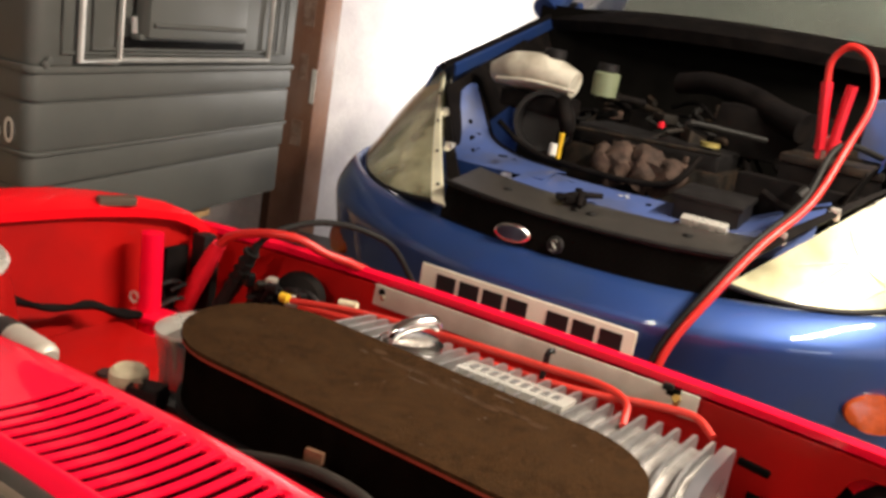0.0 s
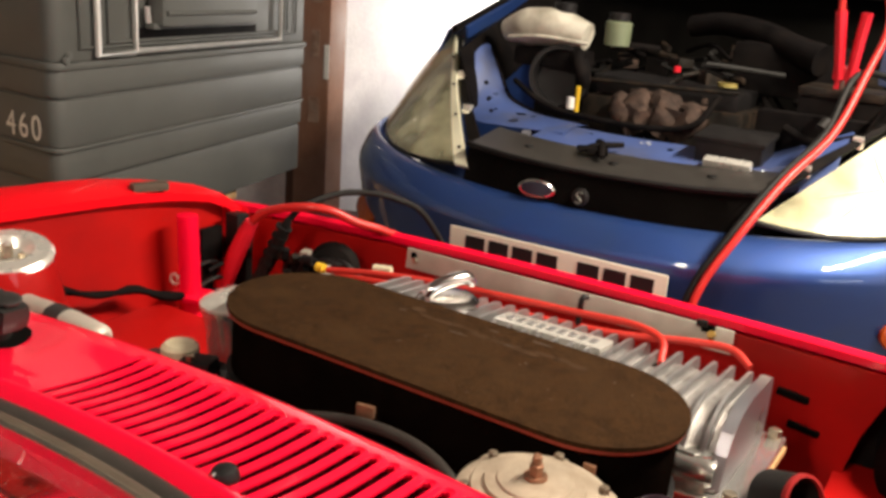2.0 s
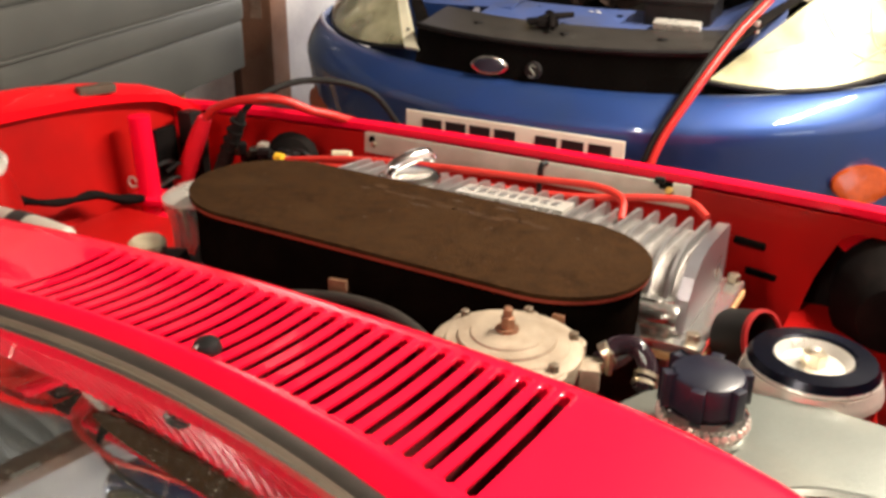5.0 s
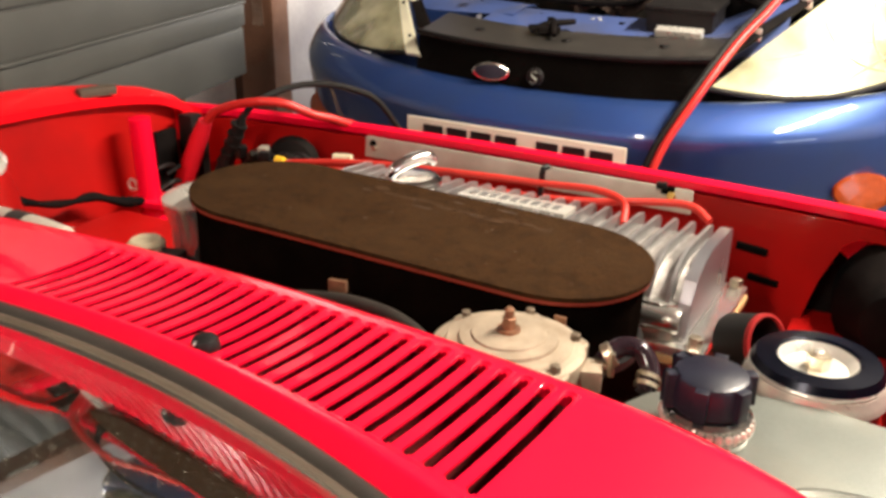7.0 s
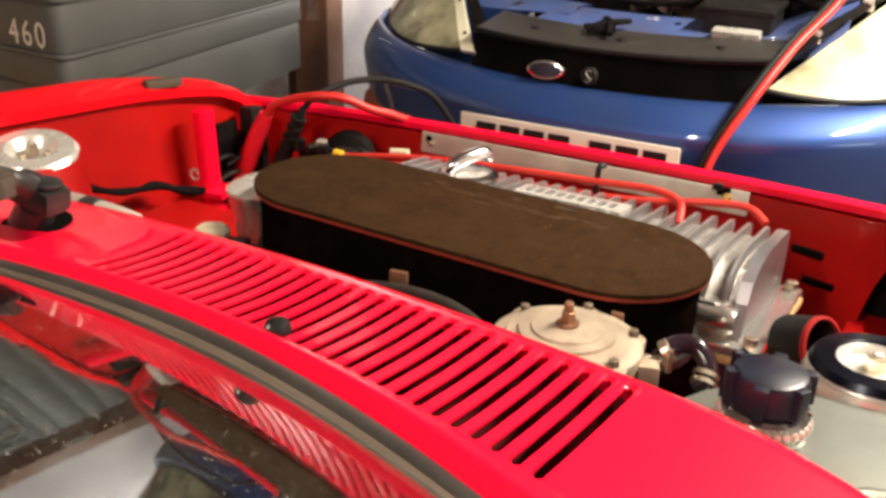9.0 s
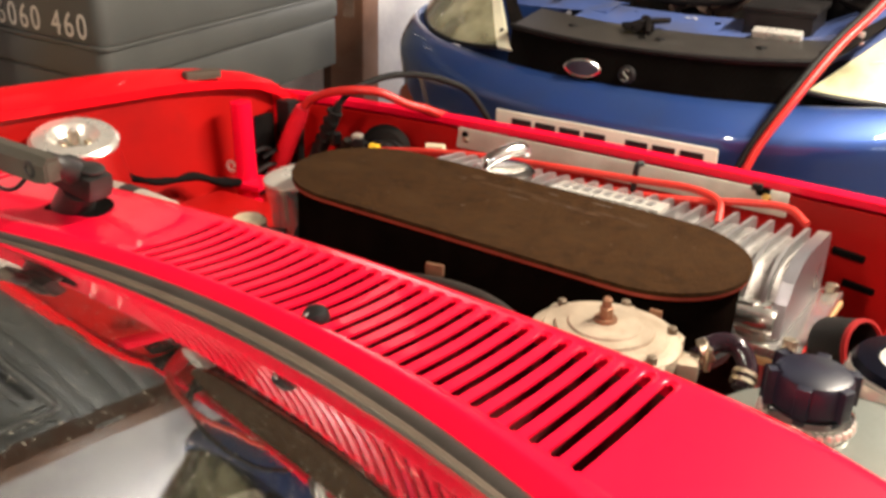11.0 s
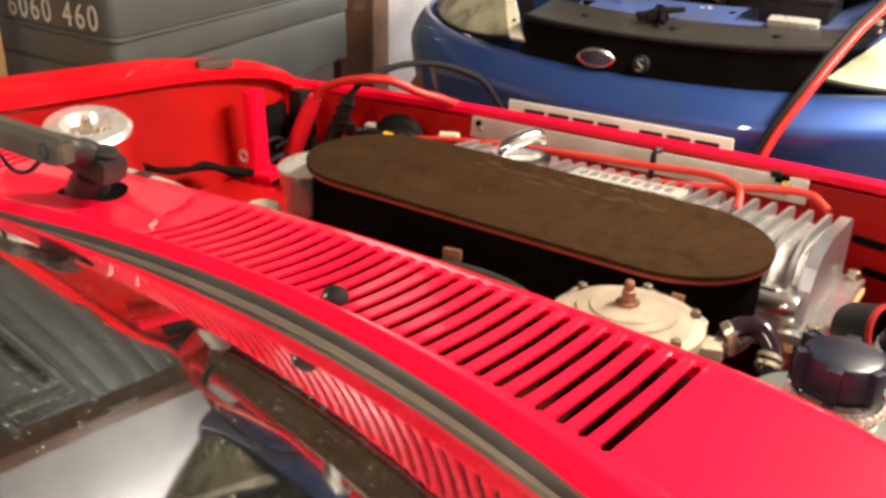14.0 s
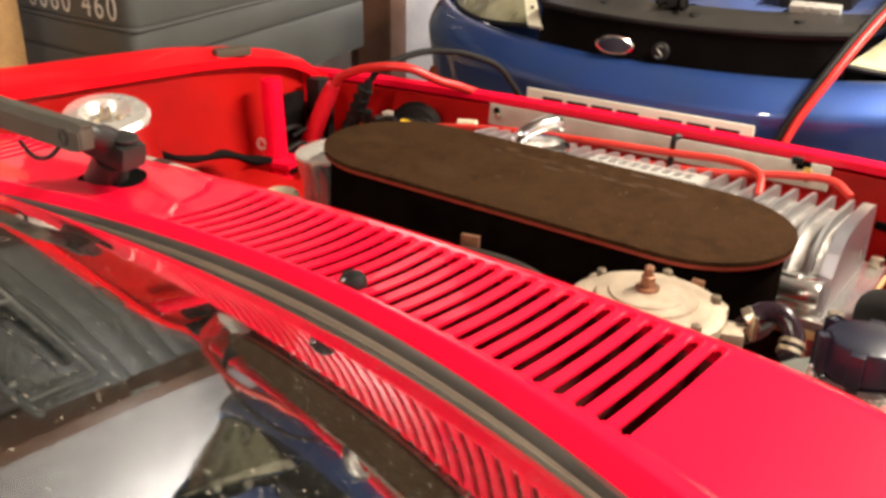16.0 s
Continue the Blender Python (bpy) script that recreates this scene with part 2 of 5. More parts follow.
def block(sx, sy, sz, m, bevel=0.0, bm=None, taper=1.0):
    """A box of that size with its centre at m; taper narrows the top."""
    bm = bm or bmesh.new()
    made = bmesh.ops.create_cube(bm, size=1.0)["verts"]
    for v in made:
        k = taper if v.co.z > 0 else 1.0
        v.co = m @ Vector((v.co.x * sx * k, v.co.y * sy * k, v.co.z * sz))
    if bevel:
        edges = list({e for v in made for e in v.link_edges})
        bmesh.ops.bevel(bm, geom=edges, offset=bevel, segments=2, affect="EDGES", profile=0.7)
    return bm


def lathe(profile, m, seg=24, bm=None, squash=1.0):
    """Turn (radius, height) points round the z axis of m."""
    bm = bm or bmesh.new()
    rings = []
    for r, z in profile:
        if r < 1e-6:
            rings.append([bm.verts.new(m @ Vector((0, 0, z)))])
        else:
            rings.append([bm.verts.new(m @ Vector((r * math.cos(a), r * math.sin(a) * squash, z))) for a in (2 * math.pi * i / seg for i in range(seg))])
    for a, b in zip(rings, rings[1:]):
        for i in range(seg):
            j = (i + 1) % seg
            q = [a[i % len(a)], a[j % len(a)], b[j % len(b)], b[i % len(b)]]
            q = list(dict.fromkeys(q))
            if len(q) > 2:
                bm.faces.new(q)
    for r in (rings[0], rings[-1]) if profile[0] != profile[-1] else ():
        if len(r) > 2:
            bm.faces.new(r)
    return bm


def smooth_path(points, steps=6):
    pts = [Vector(p) for p in points]
    if len(pts) < 3:
        return pts
    ext = [2 * pts[0] - pts[1], *pts, 2 * pts[-1] - pts[-2]]
    out = []
    for i in range(1, len(ext) - 2):
        a, b, c, d = ext[i - 1:i + 3]
        for k in range(steps):
            t = k / steps
            out.append(0.5 * (2 * b + (c - a) * t + (2 * a - 5 * b + 4 * c - d) * t * t + (3 * b - a - 3 * c + d) * t ** 3))
    return [*out, pts[-1]]


def tube(points, radius, seg=10, steps=6, bm=None, wide=1.0):
    """A round bar along a smooth path; radius may be a list."""
    bm = bm or bmesh.new()
    pts = smooth_path(points, steps)
    rad = radius if isinstance(radius, (list, tuple)) else [radius] * 2
    up = Vector((0.13, 0.21, 1)).normalized()
    rings = []
    for i, p in enumerate(pts):
        d = (pts[min(i + 1, len(pts) - 1)] - pts[max(i - 1, 0)]).normalized()
        if abs(d.dot(up)) > 0.97:
            up = Vector((1, 0.2, 0.1)).normalized()
        s = d.cross(up).normalized()
        up = s.cross(d).normalized()
        r = float(np.interp(i / max(1, len(pts) - 1), np.linspace(0, 1, len(rad)), rad))
        rings.append([bm.verts.new(p + r * (s * math.cos(a) * wide + up * math.sin(a))) for a in (2 * math.pi * k / seg for k in range(seg))])
    for a, b in zip(rings, rings[1:]):
        for k in range(seg):
            bm.faces.new([a[k], a[(k + 1) % seg], b[(k + 1) % seg], b[k]])
    bm.faces.new(rings[0])
    bm.faces.new(rings[-1][::-1])
    return bm


def prism(outline, z0, z1, bevel=0.0, m=None, bm=None, seg=2):
    """An outline in x, y drawn up from z0 to z1, its rims rounded."""
    bm = bm or bmesh.new()
    m = m or Matrix()
    low = [bm.verts.new(m @ Vector((x, y, z0))) for x, y in outline]
    top = [bm.verts.new(m @ Vector((x, y, z1))) for x, y in outline]
    n = len(outline)
    for i in range(n):
        bm.faces.new([low[i], low[(i + 1) % n], top[(i + 1) % n], top[i]])
    ft, fl = bm.faces.new(top), bm.faces.new(low[::-1])
    if bevel:
        bmesh.ops.bevel(bm, geom=list(ft.edges) + list(fl.edges), offset=bevel, segments=seg, affect="EDGES", profile=0.6)
    return bm


def sheet(f, us, vs, thick, hole=None, bm=None):
    """A panel of the given thickness through the points f(u, v); hole(i, j) leaves a cell open."""
    bm = bm or bmesh.new()
    P = [[Vector(f(u, v)) for v in vs] for u in us]
    nu, nv = len(us), len(vs)
    top, low = [], []
    for i in range(nu):
        a, b = [], []
        for j in range(nv):
            du = P[min(i + 1, nu - 1)][j] - P[max(i - 1, 0)][j]
            dv = P[i][min(j + 1, nv - 1)] - P[i][max(j - 1, 0)]
            n = du.cross(dv).normalized()
            a.append(bm.verts.new(P[i][j]))
            b.append(bm.verts.new(P[i][j] - n * thick))
        top.append(a)
        low.append(b)
    solid = [[not (hole and hole(i, j)) for j in range(nv - 1)] for i in range(nu - 1)]
    for i in range(nu - 1):
        for j in range(nv - 1):
            if not solid[i][j]:
                continue
            bm.faces.new([top[i][j], top[i + 1][j], top[i + 1][j + 1], top[i][j + 1]])
            bm.faces.new([low[i][j], low[i][j + 1], low[i + 1][j + 1], low[i + 1][j]])
            for di, dj, a, b in ((-1, 0, (i, j), (i, j + 1)), (1, 0, (i + 1, j + 1), (i + 1, j)), (0, -1, (i + 1, j), (i, j)), (0, 1, (i, j + 1), (i + 1, j + 1))):
                k, l = i + di, j + dj
                if not (0 <= k < nu - 1 and 0 <= l < nv - 1) or not solid[k][l]:
                    bm.faces.new([top[a[0]][a[1]], top[b[0]][b[1]], low[b[0]][b[1]], low[a[0]][a[1]]])
    bmesh.ops.delete(bm, geom=[v for v in bm.verts if not v.link_faces], context="VERTS")
    return bm


def steps(a, b, n):
    return [a + (b - a) * i / n for i in range(n + 1)]


def stadium(cx, cy, length, width, n=14):
    r, h = width / 2, length / 2 - width / 2
    right = [(cx + h + r * math.sin(a), cy - r * math.cos(a)) for a in steps(0, math.pi, n)]
    left = [(cx - h - r * math.sin(a), cy + r * math.cos(a)) for a in steps(0, math.pi, n)]
    return right + left


def circle(cx, cy, r, n=24, ry=None):
    return [(cx + r * math.cos(a), cy + (ry or r) * math.sin(a)) for a in (2 * math.pi * i / n for i in range(n))]


def hexagon(r, h, m, bm=None, bevel=0.0008):
    return prism(circle(0, 0, r, 6), 0, h, bevel, m, bm, 1)

# ---- the garage ----
room = dict(kind="structure")
tagged(part("floor", block(7.4, 9.4, 0.2, pose(0.6, 1.3, -0.1)), FLOOR), "bare grey concrete garage floor with oil stains", "floor", **room)
tagged(part("ceiling", block(7.4, 9.4, 0.1, pose(0.6, 1.3, 2.5)), CEIL), "unseen garage ceiling in a dull tone that holds down bounce", "ceiling", **room)
tagged(part("wall_west", block(0.2, 3.72, 2.45, pose(-1.55, 3.46, 1.225)), WALL), "whitewashed rough garage wall beside the blue car", "wall", **room)


def wall_with_opening():
    """East wall round the side window."""
    bm = block(0.2, 6.64, 2.45, pose(3.6, 1.99, 1.225))
    block(0.2, 0.40, 2.45, pose(3.6, -3.19, 1.225), 0, bm)
    block(0.2, 1.66, 1.03, pose(3.6, -2.16, 0.515), 0, bm)
    block(0.2, 1.66, 0.64, pose(3.6, -2.16, 2.13), 0, bm)
    return bm


# store, recess and east walls lie out of view; white to give pale reflections
tagged(part("wall_store", block(0.12, 5.0, 2.45, pose(-2.9, -0.9, 1.225)), WALL), "whitewashed wall of the storage recess", "wall", **room)
tagged(part("wall_recess", block(1.18, 0.16, 2.45, pose(-2.25, 1.72, 1.225)), WALL), "whitewashed wall closing the storage recess", "wall", **room)
# end walls out of view, darkened against bounce light
tagged(part("wall_north", block(7.0, 0.2, 2.45, pose(0.6, 5.42, 1.225)), DIM_WALL), "unseen garage end wall in a dark grey that holds down bounce", "wall", **room)
tagged(part("wall_south", block(7.0, 0.2, 2.45, pose(0.6, -3.5, 1.225)), DIM_WALL), "unseen garage end wall in a dark grey that holds down bounce", "wall", **room)
tagged(part("wall_east", wall_with_opening(), WALL), "whitewashed garage side wall", "wall", **room)


def door_post():
    """Brown painted timber post at the wall's end, with a dark rebate strip and a paper label."""
    top = thing("timber_post", -1.53, 1.56, 0, "brown painted timber post at the end of the white wall", "post", kind="structure")
    bm = block(0.17, 0.10, 2.4, pose(-1.497, 1.535, 1.2), 0.006)
    part("post_board", bm, POST_WOOD, top)
    part("rebate_strip", block(0.045, 0.07, 2.4, pose(-1.604, 1.525, 1.2), 0.004), POST_DARK, top, "dark brown rebate strip")
    for z, w in ((0.70, 0.055), (0.955, 0.04), (1.16, 0.06)):
        part("worn_patch", block(w, 0.0016, 0.10, pose(-1.482, 1.4838, z), 0), POST_WORN, top, "pale worn paint")
    part("paper_label", block(0.022, 0.002, 0.13, pose(-1.424, 1.483, 0.89), 0), WHITE, top, "white paper label")


door_post()


def ceiling_tube(x, y):
    top = thing("ceiling_light", x, y, 2.4, "white fluorescent tube fitting under the ceiling", "lamp", "ceiling tube lights")
    part("housing", block(0.14, 1.5, 0.05, pose(x, y, 2.42), 0.006), WHITE, top)
    for dx in (-0.035, 0.035):
        part("tube", tube([(x + dx, y - 0.7, 2.385), (x + dx, y + 0.7, 2.385)], 0.009, 8), WHITE, top)


for lx, ly, watts in LAMPS:
    ceiling_tube(lx, ly)


def wall_fill_light():
    """Added floodlight on a tripod between the car and the wall, out of sight."""
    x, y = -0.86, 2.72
    top = thing("wall_fill_light", x, y, 0, "added unseen floodlight that brightens the white wall", "lamp")
    part("lamp_head", block(0.16, 0.36, 0.06, FILL_M @ pose(0, 0, 0.045), 0.012), BLACK, top)
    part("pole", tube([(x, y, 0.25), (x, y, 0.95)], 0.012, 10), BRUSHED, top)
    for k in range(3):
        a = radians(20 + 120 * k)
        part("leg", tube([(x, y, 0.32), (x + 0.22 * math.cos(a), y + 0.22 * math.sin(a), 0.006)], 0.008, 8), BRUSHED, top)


wall_fill_light()


def side_window():
    top = thing("window_1", 3.6, -2.15, 1.42, "grey daylit side window with white frame", "window", kind="structure")
    for dy in (-0.83, -0.14, 0.83):
        part("window_frame", block(0.08, 0.06, 0.76, pose(3.58, -2.15 + dy, 1.42), 0.004), WHITE, top)
    for dz in (-0.35, 0.35):
        part("window_frame", block(0.08, 1.60, 0.05, pose(3.58, -2.15, 1.42 + dz), 0.004), WHITE, top)
    pane = part("pane", block(0.006, 1.60, 0.66, pose(3.62, -2.15, 1.42)), GLASS, top)
    pane.visible_shadow = False


side_window()


def storage_case(m):
    """Large grey moulded case, its origin at the near bottom corner: tapered bands with grooves, rim, end handle in a steel frame."""
    top = new("storage_case")
    top.matrix_world = m
    bpy.context.view_layer.update()
    tagged(top, "large grey ribbed plastic storage case with steel-framed handle", "case")
    lx, ly = 0.62, 1.275

    def ring(inset, z0, z1, rad=0.045):
        pts = []
        for cx, cy, a0 in ((-inset, ly - inset, 0), (-lx + inset, ly - inset, 90), (-lx + inset, inset, 180), (-inset, inset, 270)):
            sx, sy = (-1 if cx > -lx / 2 else 1), (-1 if cy > ly / 2 else 1)
            for a in (0, 22.5, 45, 67.5, 90):
                pts.append((cx + sx * rad + rad * math.cos(radians(a0 + a)), cy + sy * rad + rad * math.sin(radians(a0 + a))))
        pts = [(px, py - 0.30 * px * (1 - py / ly)) for px, py in pts]
        return prism(pts, z0, z1, 0.006, m)

    for inset, z0, z1 in ((0.018, 0.0, 0.160), (0.023, 0.160, 0.166), (0.013, 0.166, 0.238), (0.007, 0.238, 0.250), (0.012, 0.250, 0.360), (0.018, 0.360, 0.366), (0.009, 0.366, 0.428), (0.003, 0.428, 0.446), (0.012, 0.446, 0.705), (0.0, 0.709, 0.745)):
        part("shell_band", ring(inset, z0, z1), GREY_CASE, top)

    def at(s, z, out=0.0):
        return m @ Vector((out - 0.010, s, z))
    frame_ob = part("handle_frame", tube([at(0.29, 0.70, 0.014), at(0.29, 0.462, 0.014), at(1.035, 0.462, 0.014), at(1.035, 0.70, 0.014)], 0.008, 8, 1), CASE_METAL, top, "bright steel frame round the handle")
    part("frame_bar", tube([at(0.15, 0.70, 0.014), at(0.15, 0.458, 0.014), at(0.285, 0.458, 0.014)], 0.008, 8, 1), CASE_METAL, frame_ob)
    part("frame_bar", tube([at(0.85, 0.70, 0.018), at(0.835, 0.56, 0.018)], 0.010, 8, 1), CASE_METAL, frame_ob)
    part("frame_pin", tube([at(0.335, 0.53, 0.020), at(0.33, 0.57, 0.020)], 0.008, 8, 1), CASE_METAL, frame_ob)
    part("handle", block(0.05, 0.47, 0.16, m @ pose(0.022, 0.58, 0.60), 0.02), GREY_CASE, top, "moulded grey handle")
    part("handle_rib", tube([at(0.36, 0.555, 0.058), at(0.80, 0.555, 0.058)], 0.006, 8, 1), GREY_CASE, top)
    part("handle_lip", block(0.03, 0.50, 0.014, m @ pose(0.016, 0.58, 0.522), 0.005), GREY_CASE, top)
    for s0, s1, z0 in ((0.10, 1.16, 0.476), (0.20, 1.10, 0.486)):
        part("frame_rib", tube([at(s0, 0.69, 0.004), at(s0, z0, 0.004), at(s1, z0, 0.004), at(s1, 0.69, 0.004)], 0.004, 6, 1), GREY_CASE, top)
    # black strip painted as the shadow under the handle
    part("handle_shade", block(0.006, 0.60, 0.035, m @ pose(-0.010, 0.60, 0.500), 0.002), BLACK_SHADE, top)
    for s in (0.05, 0.06):
        part("rivet", lathe([(0.010, 0), (0.008, 0.006), (0, 0.007)], m @ pose(-0.006, s, 0.40 + s, 0, 90, 0), 12), GREY_CASE, top)
    return top


def text_mesh(body, size, m, mat, parent, name, label=""):
    cu = bpy.data.curves.new(name, "FONT")
    cu.body, cu.size, cu.extrude, cu.align_x = body, size, 0.0006, "RIGHT"
    tmp = bpy.data.objects.new(name, cu)
    scene.collection.objects.link(tmp)
    bpy.context.view_layer.update()
    me = bpy.data.meshes.new_from_object(tmp.evaluated_get(bpy.context.evaluated_depsgraph_get()))
    bpy.data.objects.remove(tmp)
    me.transform(m)
    return link(name, me, mat, parent, label)


CASE_M = pose(-0.975, -0.008, 0.54, 0, 0, 14)
case = storage_case(CASE_M)
for k, ch in enumerate("6060 460"):
    if ch != " ":
        dx = -0.064 - 0.0500 * (7 - k) + (0.014 if k < 5 else 0)
        text_mesh(ch, 0.084, CASE_M @ pose(dx, 0.0088 - 0.30 * dx, 0.262, 90, 0, -16.7), CASE_INK, case, "printed_digit", "white printed digit")



def low_bench():
    top = thing("timber_bench", -1.3, 0.3, 0, "low pale timber bench carrying the grey case", "bench")
    m = CASE_M @ pose(0, 0, -0.54)
    for k in range(5):
        part("bench_plank", block(0.155, 1.36, 0.035, m @ pose(-0.12 - 0.158 * k, 0.17, 0.521), 0.003), WOOD, top)
    for dx in (-0.08, -0.70):
        for dy in (-0.42, 0.78):
            part("leg", block(0.06, 0.06, 0.503, m @ pose(dx, dy, 0.2515), 0.003), WOOD, top)
        part("bench_rail", block(0.04, 1.20, 0.06, m @ pose(dx, 0.18, 0.472), 0.003), WOOD, top)


low_bench()
tagged(part("timber_board", block(0.05, 0.20, 0.6, pose(-1.35, -0.16, 0.84, 0, 0, 15), 0.004), WOOD), "upright pale timber board beside the grey case", "board")


def dark_crate(x, y):
    """Dark plastic crate on the floor beyond the bench."""
    c = thing("dark_crate", x, y, 0, "black plastic crate standing on the floor", "crate")
    part("crate_body", block(0.34, 0.40, 0.30, pose(x, y, 0.152, 0, 0, 20), 0.012, None, 1.06), LINER, c)
    part("crate_rim", block(0.375, 0.44, 0.03, pose(x, y, 0.318, 0, 0, 20), 0.006), BLACK, c)


dark_crate(-1.12, 1.30)

# ---- the red car ----
CX = 0.27
red_car = thing("red_car", CX, -0.6, 0, "bright red classic hatchback with its engine bay open", "car")


def bow(x, k):
    return -k * (x - CX) ** 2


def rear_bow(x, k):
    return bow(x, k if x > CX else 0.74 * k)


def cowl_z(x):
    d = abs(x - CX)
    return 0.871 - 0.03 * d * d - ((0.9 if x > CX else 0.5) * (d - 0.42) ** 2 if d > 0.42 else 0)


def y_front(x):
    return -0.704 + bow(x, 0.150)


def y_slot_f(x):
    return -0.730 + bow(x, 0.120)


def y_slot_r(x):
    return -0.836 + bow(x, 0.340)


def y_ridge(x):
    return -0.844 + rear_bow(x, 0.430)


def y_seal(x):
    return -0.8584 + rear_bow(x, 0.480)


PITCH, SLOT0, SLOTS = 0.01745, 0.182, 28


def cowl_panel():
    groups = [(-0.262, 9), (SLOT0, SLOTS)]
    xs = []
    for start, count in groups:
        for k in range(count):
            c = start + k * PITCH
            w = 0.0042
            xs += [(c - w, 1), (c - w * 0.5, 2), (c + w * 0.5, 1), (c + w, 0), (c + PITCH / 2, 0)]
    lead = [(v, 0) for v in (-0.52, -0.46, -0.40, -0.34, -0.29, -0.27)]
    mid = [(v, 0) for v in steps(-0.262 + 9 * PITCH + 0.004, SLOT0 - 0.008, 9)]
    tail = [(v, 0) for v in (0.69, 0.71, 0.74, 0.77, 0.80, 0.84, 0.88, 0.93, 0.98, 1.06)]
    n1 = 9 * 5
    cols = lead + xs[:n1] + mid + xs[n1:] + tail
    us = [c[0] for c in cols]
    kind = [c[1] for c in cols]
    vs = [0, 1, 1.25, 1.6, 2, 2.06, 2.6, 3.2, 3.8, 4.4, 4.94, 5, 5.3, 5.6, 5.8, 5.92, 6, 6.05, 6.1, 6.2, 6.4, 6.7, 7]

    def f(x, v):
        yf, a, b, r, s = y_front(x), y_slot_f(x), y_slot_r(x), y_ridge(x), y_seal(x)
        z = cowl_z(x)
        if v == 0:
            return (x, yf + 0.004, z - 0.034)
        if v == 1:
            return (x, yf, z - 0.012)
        if v < 2:
            return (x, yf + (a - yf) * (v - 1), z - 0.012 + 0.005 * math.sin(0.5 * math.pi * (v - 1)))
        if v <= 5:
            y = a + (b - a) * (v - 2) / 3
            zz = z - 0.007 + 0.005 * (v - 2) / 3 - (0.0028 - 0.0013 * min(1.0, max(0.0, (x - 0.25) / 0.4))) * math.sin(math.pi * (v - 2) / 3)
            fan = -0.022 * max(0.0, x - 0.20) * (v - 2) / 3 if 0.18 < x < 0.80 else 0.0
            return (x + fan, y, zz)
        if v <= 6:
            k = v - 5
            return (x, b + (r - b) * k, z - 0.002 + 0.0055 * math.sin(0.5 * math.pi * k))
        k = v - 6
        return (x, r + (s - r) * k, z + 0.0035 - 0.0115 * (k - 0.04 * (1 - math.exp(-k / 0.04))) / 0.96)

    def hole2(i, j):
        k = kind[i]
        if k == 0:
            return False
        return j in (5, 6, 7, 8, 9) or (k == 2 and j in (4, 10))

    bm = sheet(f, us, vs, 0.0023, hole2)
    cowl = part("cowl_panel", bm, RED, red_car, "", 50)
    # pressed lips at the front end of each slot
    for start, count in groups:
        for k in range(count):
            c = start + k * PITCH
            y, z = y_slot_f(c) - 0.001, cowl_z(c) - 0.0052
            arc = [(c - 0.0054, y - 0.012, z + 0.0006), (c - 0.0054, y - 0.002, z)]
            arc += [(c + 0.0054 * math.sin(a), y + 0.0052 * math.cos(a), z) for a in steps(-1.2, 1.2, 6)]
            arc += [(c + 0.0054, y - 0.002, z), (c + 0.0054, y - 0.012, z + 0.0006)]
            part("slot_lip", tube(arc, [0.0006, 0.0019, 0.0022, 0.0019, 0.0006], 8, 2), RED, cowl)
    return cowl


cowl = cowl_panel()


def washer_nozzle():
    x, y = 0.398, -0.835
    z = cowl_z(x) - 0.002
    n = part("washer_nozzle", lathe([(0.0090, -0.004), (0.0112, 0.002), (0.0110, 0.0065), (0.0088, 0.0105), (0.004, 0.0128), (0, 0.013)], pose(x, y, z, 8, 0, 0), 16), BLACK, cowl, "black washer nozzle")
    part("jet", tube([(x - 0.001, y - 0.007, z + 0.009), (x - 0.001, y - 0.0128, z + 0.0095)], 0.0018, 6), CHROME, n)
    # sheet under the slots; its maroon holds the shade seen through them
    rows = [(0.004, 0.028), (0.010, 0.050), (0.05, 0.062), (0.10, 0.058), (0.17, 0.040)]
    part("plenum", sheet(lambda u, v: (u, y_front(u) - rows[v][0] + bow(u, 0.3 * v / 4), cowl_z(u) - rows[v][1]), steps(-0.45, 0.95, 20), list(range(5)), 0.003), PLENUM_SHADE, red_car, "air plenum under the slots, its shade painted as maroon")


washer_nozzle()

# windscreen: rubber seal in two rolls and the raked glass
SCREEN = radians(34)


def screen_point(x, s):
    k = 0.446 + 0.10 * s
    y = -0.8835 + rear_bow(x, k) - s * math.cos(SCREEN)
    return (x, y, cowl_z(x) * 0.4 + 0.871 * 0.6 - 0.003 + s * math.sin(SCREEN))


XS = steps(-0.44, 0.98, 48)


def seal_point(x, v):
    dy, dz = [(-0.8600, -0.014), (-0.8634, -0.008), (-0.868, -0.002), (-0.876, 0.000), (-0.883, -0.001), (-0.8875, -0.003), (-0.891, -0.0005), (-0.897, 0.002), (-0.902, 0.0022), (-0.906, 0.001), (-0.907, -0.003)][v]
    k = 0.486 - 0.040 * v / 10
    dy = -0.8634 + 0.72 * (dy + 0.8634)
    return (x, dy + 0.005 + rear_bow(x, k), cowl_z(x) * 0.6 + 0.871 * 0.4 + dz)


part("windscreen_seal", sheet(seal_point, XS, list(range(5, 11)), 0.003), SEAL, red_car, "grey weathered rubber windscreen seal")
part("seal_lip", sheet(seal_point, XS, list(range(6)), 0.003), SEAL_DARK, red_car, "black rubber lip of the seal")
part("seal_filler_strip", tube([Vector(seal_point(x, 5)) + Vector((0, 0.000, 0.0022)) for x in XS[::2]], 0.0013, 6, 2), FILLER, red_car, "dull filler strip in the seal")
screen = part("windscreen", sheet(screen_point, XS, steps(0.0, 0.62, 10), 0.005), GLASS, red_car, "dusty laminated windscreen reflecting the cowl")
screen.visible_shadow = False
